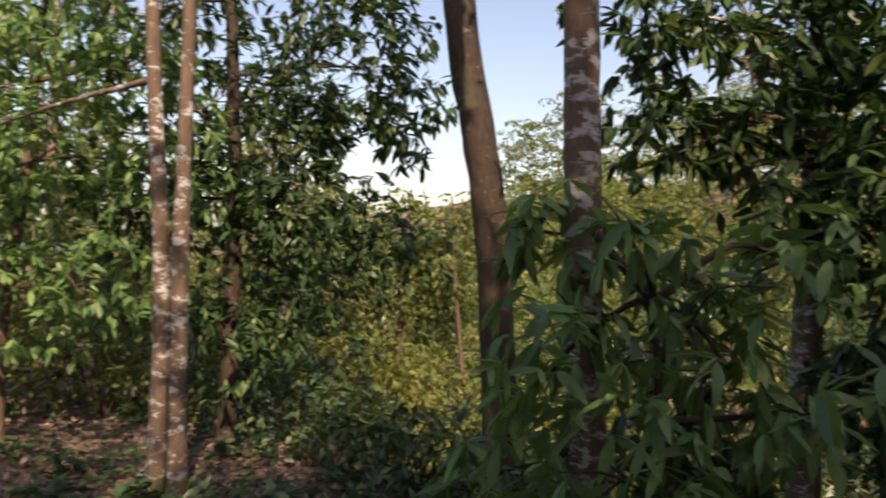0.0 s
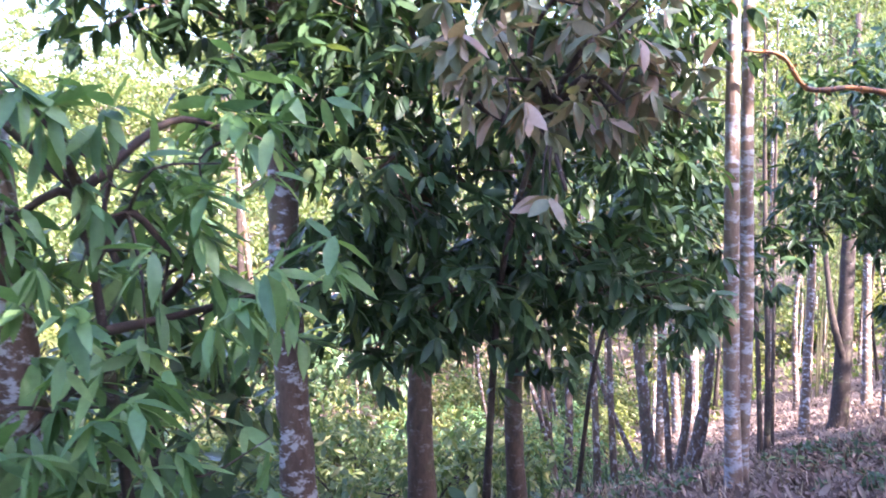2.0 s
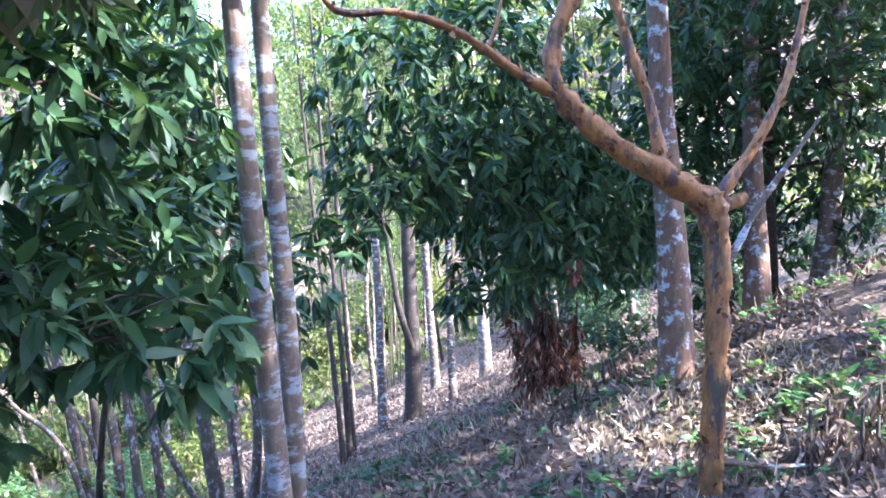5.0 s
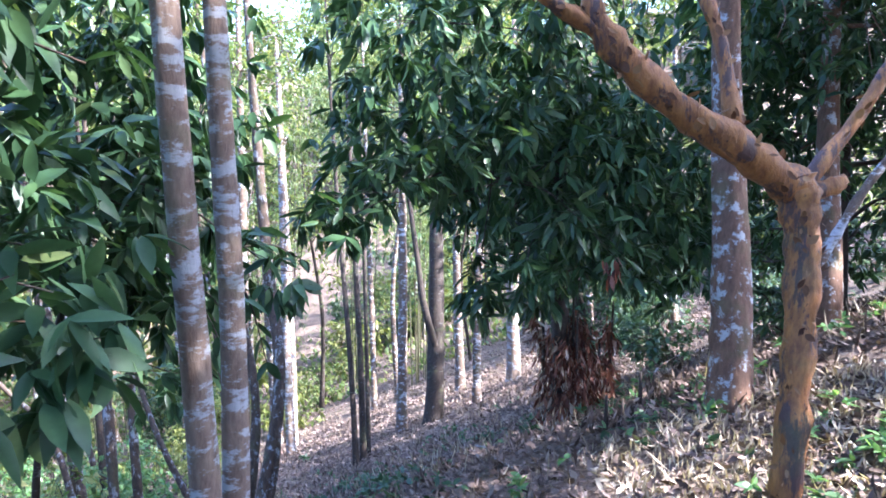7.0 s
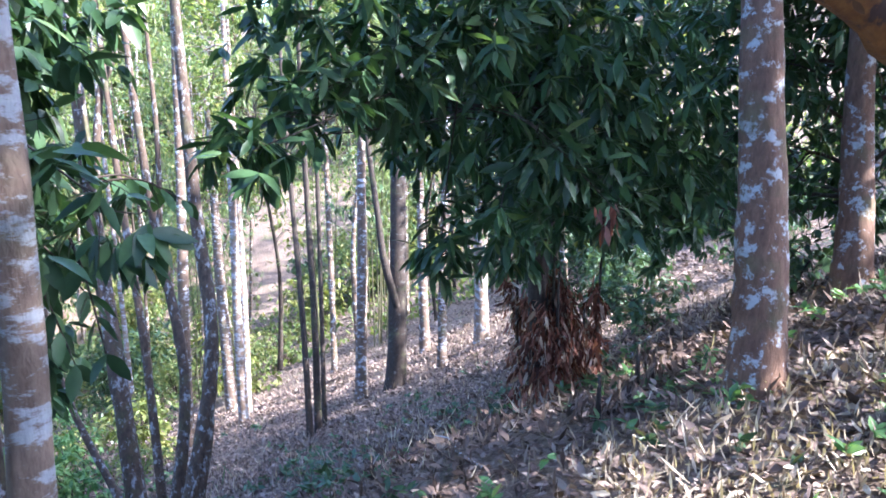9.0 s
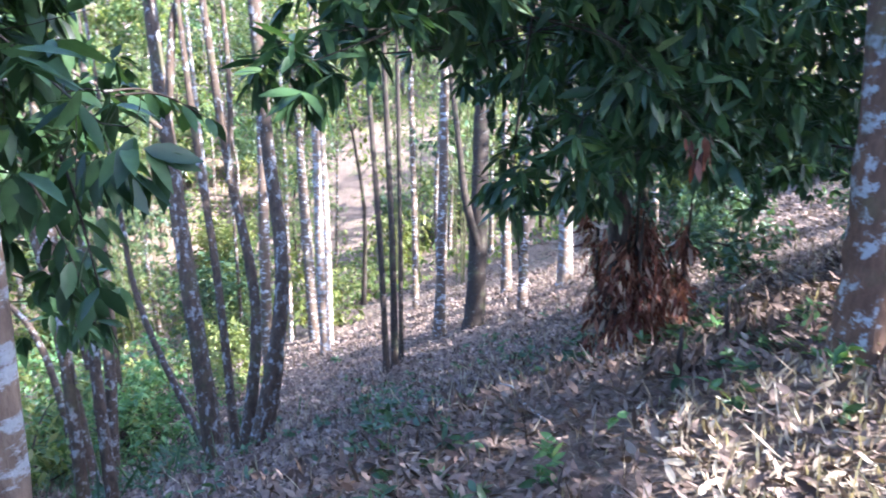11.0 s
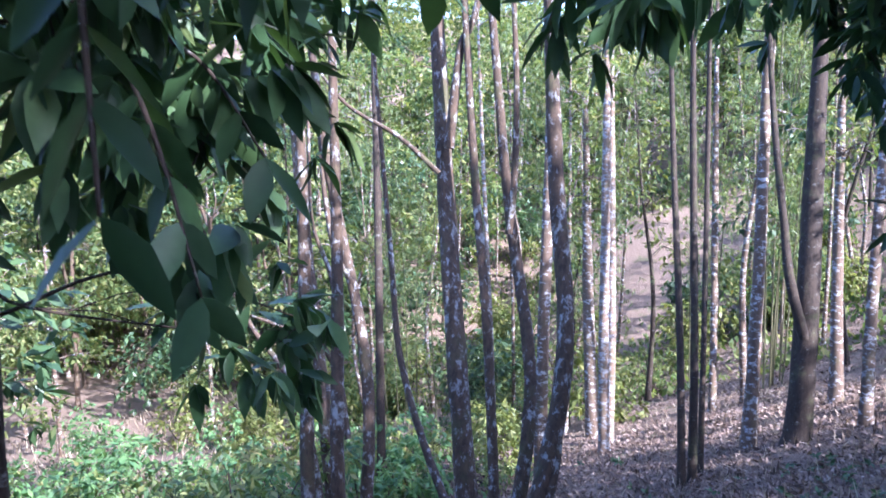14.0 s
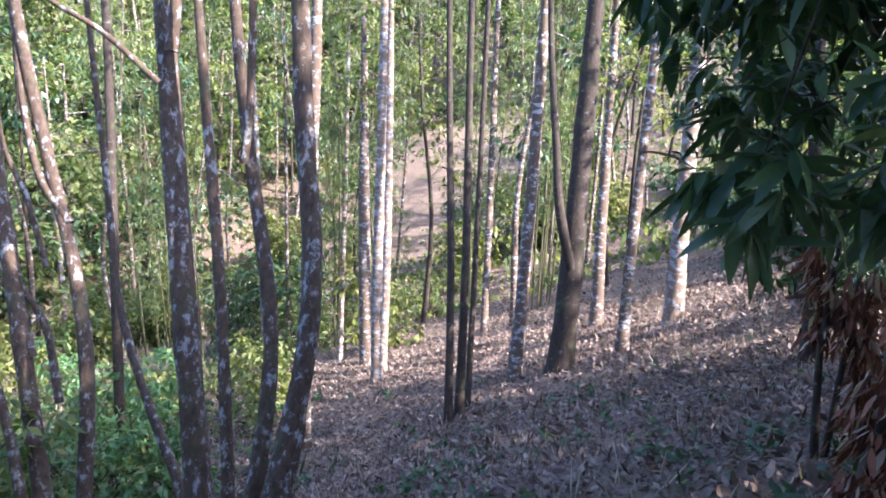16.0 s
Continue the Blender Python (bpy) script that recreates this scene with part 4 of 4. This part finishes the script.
def bamboo_clump(x, y, culms, height, seed):
    rng = np.random.default_rng(seed)
    z = gz(x, y)
    o = np.array([x, y, z])
    ob = thing("bamboo", x, y, z, "clump of tall light green bamboo with feathery leaves", "bamboo", "bamboo clumps")
    cs, ws = [], []
    for i in range(culms):
        a, r = rng.uniform(0, 6.28), rng.uniform(0.1, 0.9)
        foot = np.array([math.cos(a) * r, math.sin(a) * r, -0.1])
        tip = foot + np.array([math.cos(a) * rng.uniform(0.4, 2.2), math.sin(a) * rng.uniform(0.4, 2.2), height * rng.uniform(0.75, 1.05)])
        line = spline([foot, foot * 0.6 + tip * 0.4 + np.array([-math.cos(a) * .3, -math.sin(a) * .3, height * 0.12]), tip], 8)
        v, f = tube(line, np.linspace(0.026, 0.008, len(line)), 6, 0.03, i)
        mesh_object("culm", v, f, CULM, ob)
        pick = line[rng.integers(len(line) // 4, len(line), 170)]
        cs.append(pick + rng.normal(0, 0.35, pick.shape))
        ws.append(rng.standard_normal(pick.shape))
    c, w = np.concatenate(cs), np.concatenate(ws)
    w /= np.linalg.norm(w, axis=1)[:, None]
    v, f = whorls(c, w, rng, 6, 0.22, 0.16, 0.6, False)
    leaves_object("crown", [(v, f)], LEAF_BAMBOO, ob)


bamboo_clump(22.5, 19.5, 7, 14, 1)
bamboo_clump(27.5, 19.0, 6, 15, 2)
bamboo_clump(19.0, 23.5, 6, 13, 3)
bamboo_clump(25.5, 15.5, 7, 17, 4)
bamboo_clump(30.5, 18.0, 7, 18, 5)

rng = np.random.default_rng(41)
pole_label = "thin straight trunk far down the slope"
for i in range(46):
    s, n = rng.uniform(25, 52), rng.uniform(-9, 17)
    x, y = 0.866 * s - 0.5 * n, 0.5 * s + 0.866 * n
    if (x - 40.5) ** 2 + (y - 32) ** 2 < 30:
        continue
    z = gz(x, y)
    a, b = rng.normal(0, 0.25, 2), rng.normal(0, 0.35, 2)
    tree(pole_label, [((x, y, z), (x + a[0], y + a[1], z + 3.5), (x + b[0], y + b[1], z + 7), rng.uniform(0.05, 0.11), 0.045)], rng.choice([0, 1, 2]) and BARK_SPOT or BARK_DARK, 4, group="thin far trunks", seed=1000 + i, sides=7,
         lobes=[(x + b[0] + rng.normal(0, .7), y + b[1] + rng.normal(0, .7), z + rng.uniform(4.5, 11), rng.uniform(.5, 1.1)) for _ in range(4)], leaf=(LEAF_FAR, LEAF_SUN_TINT, LEAF_MID)[i % 3], per=34, leaves=5, length=0.24, width=0.42, fine=False)


def scatter(name, label, category, count, area, mat, length, width, lie, seed, fine=False, lift=0.015):
    """Loose leaves or blades over the ground. lie: 0 upright, 1 flat."""
    rng = np.random.default_rng(seed)
    s, n = rng.uniform(area[0], area[1], count), rng.uniform(area[2], area[3], count)
    x, y = 0.866 * s - 0.5 * n, 0.5 * s + 0.866 * n
    keep = np.sin(x * 1.1 + seed) * np.sin(y * 1.4) + 0.5 * np.sin(3.7 * x) * np.sin(3.1 * y + seed) < rng.uniform(-0.6, 2.2, count)
    keep &= (lie > 0.5) | ((x - 40.5) ** 2 + (y - 32) ** 2 > 26)
    x, y = x[keep], y[keep]
    m = len(x)
    pos = np.stack([x, y, ground_z(x, y) + lift * rng.uniform(0.2, 2, m)], 1)
    a = rng.uniform(0, 2 * math.pi, m)
    tilt = rng.normal(0, 0.35, m) + (1 - lie) * 1.2
    way = np.stack([np.cos(a) * np.cos(tilt), np.sin(a) * np.cos(tilt), np.abs(np.sin(tilt)) * (1 if lie < .5 else 0.6)], 1)
    face = np.array([0, 0, 1.0]) + 0.5 * rng.standard_normal((m, 3))
    L = length * rng.uniform(0.5, 1.4, m)
    tagged(leaves_object(name, [leaf_mesh(pos, way, face, L, L * width, rng.uniform(-0.8, 0.8, m), fine)], mat), label, category, kind="stuff")


scatter("fallen_leaves", "carpet of dry brown fallen leaves on soil", "leaf litter", 150000, (-3, 27, -8, 8), LITTER, 0.082, 0.45, 1, 1)
scatter("fallen_leaves", "fine dry leaf fragments on soil", "leaf litter", 50000, (-2, 20, -5, 5), LITTER, 0.055, 0.6, 1, 2)
scatter("fallen_leaves", "large curled grey-brown leaves lying beside the path", "leaf litter", 20000, (5.5, 20, -4.5, 5), LITTER, 0.105, 0.38, 0.7, 31, True, 0.02)
scatter("grass", "thin dry grass blades on the slope", "grass", 8000, (3, 30, -6, 10), STRAW, 0.2, 0.05, 0.1, 4)
scatter("grass", "brown withered stalks among fallen leaves", "grass", 9000, (6, 26, -6, 7), LITTER, 0.15, 0.14, 0.1, 14)
# stubble thickened, and pale litter added to paint sun into the patch
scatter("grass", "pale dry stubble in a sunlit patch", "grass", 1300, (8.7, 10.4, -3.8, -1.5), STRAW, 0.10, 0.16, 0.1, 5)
scatter("fallen_leaves", "straw-pale litter painting sunlight into the patch", "leaf litter", 1300, (8.5, 10.4, -3.9, -1.4), STRAW, 0.09, 0.3, 0.8, 32, True, 0.03)
scatter("grass", "long green grass at the gully edge", "grass", 900, (8, 18, 2.6, 7), LEAF_MID, 0.42, 0.06, 0.25, 6)
scatter("grass", "pale dry grass in a sunlit clearing", "grass", 4000, (20, 36, 10, 22), STRAW, 0.4, 0.07, 0.1, 11)
scatter("undergrowth", "green ground cover in the valley", "undergrowth", 30000, (32, 64, -24, 34), LEAF_FAR, 0.3, 0.5, 0.3, 7)
scatter("undergrowth", "green ground cover in the gully", "undergrowth", 6500, (8, 32, 7, 20), LEAF_MID, 0.18, 0.4, 0.3, 8)
scatter("fallen_leaves", "dry leaf litter down the far slope", "leaf litter", 60000, (20, 42, -14, 9), LITTER, 0.10, 0.5, 1, 9)
scatter("fallen_leaves", "dry leaves under the first trees", "leaf litter", 26000, (-7, 5, 5, 14), LITTER, 0.09, 0.45, 1, 12)


def weeds(count, area, mat, seed, size, label):
    """Small leafy weeds, each a few leaves round a short shoot, joined as ground cover."""
    rng = np.random.default_rng(seed)
    s, n = rng.uniform(area[0], area[1], count), rng.uniform(area[2], area[3], count)
    x, y = 0.866 * s - 0.5 * n, 0.5 * s + 0.866 * n
    keep = np.sin(x * 1.7 + seed) * np.sin(y * 2.1 + 1) > rng.uniform(-0.4, 0.8, count)
    x, y = x[keep], y[keep]
    c = np.stack([x, y, ground_z(x, y) + size * rng.uniform(0.4, 1.6, len(x))], 1)
    w = np.array([0, 0, 1.0]) + 0.25 * rng.standard_normal(c.shape)
    w /= np.linalg.norm(w, axis=1)[:, None]
    v, f = whorls(c, w, rng, 8, size, 0.42, 0.25, True)
    tagged(leaves_object("undergrowth", [(v, f)], mat), label, "undergrowth", kind="stuff")


weeds(420, (6.5, 13, -6, -0.8), LEAF_FRESH, 21, 0.10, "small green weeds on the leaf litter")
weeds(520, (3, 18, -2, 4), LEAF_MID, 22, 0.08, "small dark weeds beside the path")
weeds(420, (12, 20, -3, 4), LEAF_MID, 29, 0.10, "sparse green weeds down the slope")
weeds(900, (-1, 5, 2, 8), LEAF_MID, 23, 0.16, "green weeds under the first trees")
weeds(1200, (-6, 4, 6, 13), LEAF_MID, 25, 0.14, "dark green weeds among fallen leaves")
weeds(60, (6.4, 7.2, -1.4, -0.6), LEAF_FRESH, 26, 0.12, "bright green weeds beside the path")
weeds(110, (8.2, 10.0, -4.6, -3.1), LEAF_FRESH, 27, 0.13, "bright green weeds on the bank")
weeds(500, (7, 14, -3, 2.5), LEAF_MID, 28, 0.10, "dark green weeds among large fallen leaves")
weeds(600, (9, 24, 3, 9), LEAF_MID, 24, 0.14, "leafy green weeds at the gully edge")


def fallen_branch(points, r, label):
    p = np.array([(x, y, gz(x, y) + z) for x, y, z in points])
    ob = thing("fallen_branch", *p[0], label, "branch", "fallen branches")
    line = spline(p - p[0], 6)
    v, f = tube(line, np.linspace(r, r * 0.4, len(line)), 7, 0.12, int(r * 1000))
    mesh_object("stick", v, f, BARK_SPOT, ob)
    q = line[len(line) // 2]
    v, f = tube(np.array([q, q + np.array([0.05, 0.1, 0.06]), q + np.array([0.06, 0.22, 0.05])]), [r * 0.5, r * 0.4, r * 0.2], 5, 0.1, 3)
    mesh_object("twig", v, f, BARK_SPOT, ob)


fallen_branch([(7.7, 2.2, 0.25), (8.0, 1.9, 0.16), (8.3, 1.55, 0.05)], 0.025, "pale fallen branch leaning at the forked tree")
fallen_branch([(12.6, 4.2, 0.02), (12.9, 4.05, 0.18), (13.3, 3.9, 0.3)], 0.02, "pale broken branch near the dead leaves")
fallen_branch([(9.6, 4.5, 0.03), (10.0, 4.9, 0.05), (10.4, 5.1, 0.03)], 0.015, "thin dry stick on the leaf litter")
fallen_branch([(-0.3, 4.2, 0.05), (0.2, 4.5, 0.25), (0.8, 4.9, 0.5)], 0.02, "leaning dead stick among weeds")



def bushes(name, label, spots, mat, seed, length=0.16, per=70):
    rng = np.random.default_rng(seed)
    for x, y, r, h in spots:
        z = gz(x, y)
        ob = thing(name, x, y, z, label, "bush", "bushes down the slope")
        lob = [(x + rng.normal(0, r * .5), y + rng.normal(0, r * .5), z + rng.uniform(0.2, h), r * rng.uniform(0.5, 0.8)) for _ in range(6)]
        crown(ob, (x, y, z), lob, mat, per=per, leaves=6, length=length, width=0.4, seed=int(x * 10) % 97 + 600, fine=False, feet=[(x, y, z)], limb_mat=BARK_DARK, limb_r=0.012)


rng = np.random.default_rng(9)
gully = []
while len(gully) < 55:
    s, n = rng.uniform(7, 36), rng.uniform(4.0, 18)
    if (19 < s < 33 and 9 < n < 18) or (s < 19 and n > 9 and rng.uniform() < 0.5) or (s > 18 and rng.uniform() < 0.6):
        continue
    gully.append((0.866 * s - 0.5 * n, 0.5 * s + 0.866 * n, rng.uniform(0.6, 1.1), rng.uniform(0.6, 1.6)))
bushes("bush", "light green bush in the gully", gully, LEAF_FAR, 10)
front = [(-2.6, 19), (-1.2, 20), (0.2, 19), (1.4, 20.5), (-3.4, 22), (-0.6, 23), (2.4, 18), (0.8, 24), (-2.0, 24), (3.6, 19), (-1.4, 17), (0.6, 17)]
# warm sunlight on these bushes comes from their leaf colour
bushes("bush", "tall bush beyond the first trees, sunlight in its leaf colour", [(x, y, 1.6, 3.4) for x, y in front], LEAF_SUN_TINT, 13, 0.22, 60)
low = [(-1.2, 11), (-0.3, 12.5), (0.8, 11), (2.2, 12), (3.2, 10.5), (-3.2, 12), (2.8, 14), (4.0, 13), (-2.2, 10.6), (0.2, 10), (-1.3, 8.6), (-0.4, 8.3), (0.7, 8.0)]
bushes("bush", "low shaded green bush under the first trees", [(x, y, 0.9, 0.9) for x, y in low], LEAF_MID, 15)
thicket = [(0.866 * s - 0.5 * n, 0.5 * s + 0.866 * n) for s, n in ((14, 9), (16, 11), (17.5, 8.5), (19, 12), (20.5, 9.5), (22, 13), (23, 10.5), (15, 13), (18, 15), (25, 12), (12.5, 10.5), (21, 16))]
bushes("bush", "fresh green bush in the gully", [(x, y, 1.1, 1.5) for x, y in thicket], LEAF_FRESH, 16)
edge = [(x, rng.uniform(10, 19), rng.uniform(0.8, 1.4), rng.uniform(1.0, 2.4)) for x in np.concatenate([rng.uniform(-9, -3.2, 18), rng.uniform(2.5, 6, 10)])]
bushes("bush", "sunlit green bush behind the first trees", edge, LEAF_FAR, 11)
brush = []
while len(brush) < 30:
    s, n = rng.uniform(13, 34), rng.uniform(-13, -3.4)
    brush.append((0.866 * s - 0.5 * n, 0.5 * s + 0.866 * n, rng.uniform(0.5, 0.9), rng.uniform(0.4, 1.2)))
bushes("bush", "shaded green bush on the uphill slope", brush, LEAF_MID, 12)
valley = []
while len(valley) < 64:
    s, n = rng.uniform(25, 60), rng.uniform(-16, 16)
    x, y = 0.866 * s - 0.5 * n, 0.5 * s + 0.866 * n
    if (x - 40.5) ** 2 + (y - 32) ** 2 < 16 or (s < 36 and -5 < n < 4) or (s < 52 and abs(math.degrees(math.atan2(y - 4.6, x - 7.6)) - 40) < 2.5):
        continue
    valley.append((x, y, rng.uniform(0.8, 1.7), rng.uniform(0.8, 3.4)))
bushes("bush", "sunlit light green bush across the valley", valley[:26], LEAF_FAR, 17, 0.26, 55)
# lit clumps among the darker ones, made by the sun-tinted leaf colour
bushes("bush", "valley bush with sunlight tinted into its leaves", valley[26:44], LEAF_SUN_TINT, 18, 0.26, 55)
bushes("bush", "dark green bush across the valley", valley[44:], LEAF_MID, 19, 0.26, 60)
glade = [(10.7, 14.1), (13.7, 16.5), (16.3, 19.5), (16.7, 16.8), (11.4, 18.4), (14.3, 22.2), (15.0, 27.0), (16.2, 28.4), (14.0, 26.2), (13.0, 28.0), (17.4, 27.2)]
# bright spots in the gully: sunlight painted into the leaf colour
bushes("bush", "bush below the gully with sunlight painted into its leaves", [(x, y, 1.0, 1.4) for x, y in glade], LEAF_SUN_TINT, 21, 0.2, 60)
dell = [(11.9, 13.8), (12.5, 14.6), (13.3, 15.8), (13.1, 13.9)]
bushes("bush", "dense fresh green bush in the gully", [(x, y, 0.9, 1.5) for x, y in dell], LEAF_FRESH, 20, 0.15, 110)
tree("round-crowned sunlit tree in the distance", [((-1.9, 26, -3.2), (-1.9, 26, -1.0), (-1.85, 26, 1.0), 0.2, 0.12)], BARK_BROWN, 1, seed=95, sides=8,
     lobes=[(-1.9, 26, 2.2, 1.5), (-2.9, 26.2, 1.2, 1.3), (-1.0, 25.8, 1.2, 1.3), (-2.0, 25.5, 0.2, 1.5), (-3.4, 26, 0.0, 1.3), (-0.4, 26, 0.0, 1.3)], leaf=LEAF_FAR, per=90, length=0.26, width=0.5, fine=False)
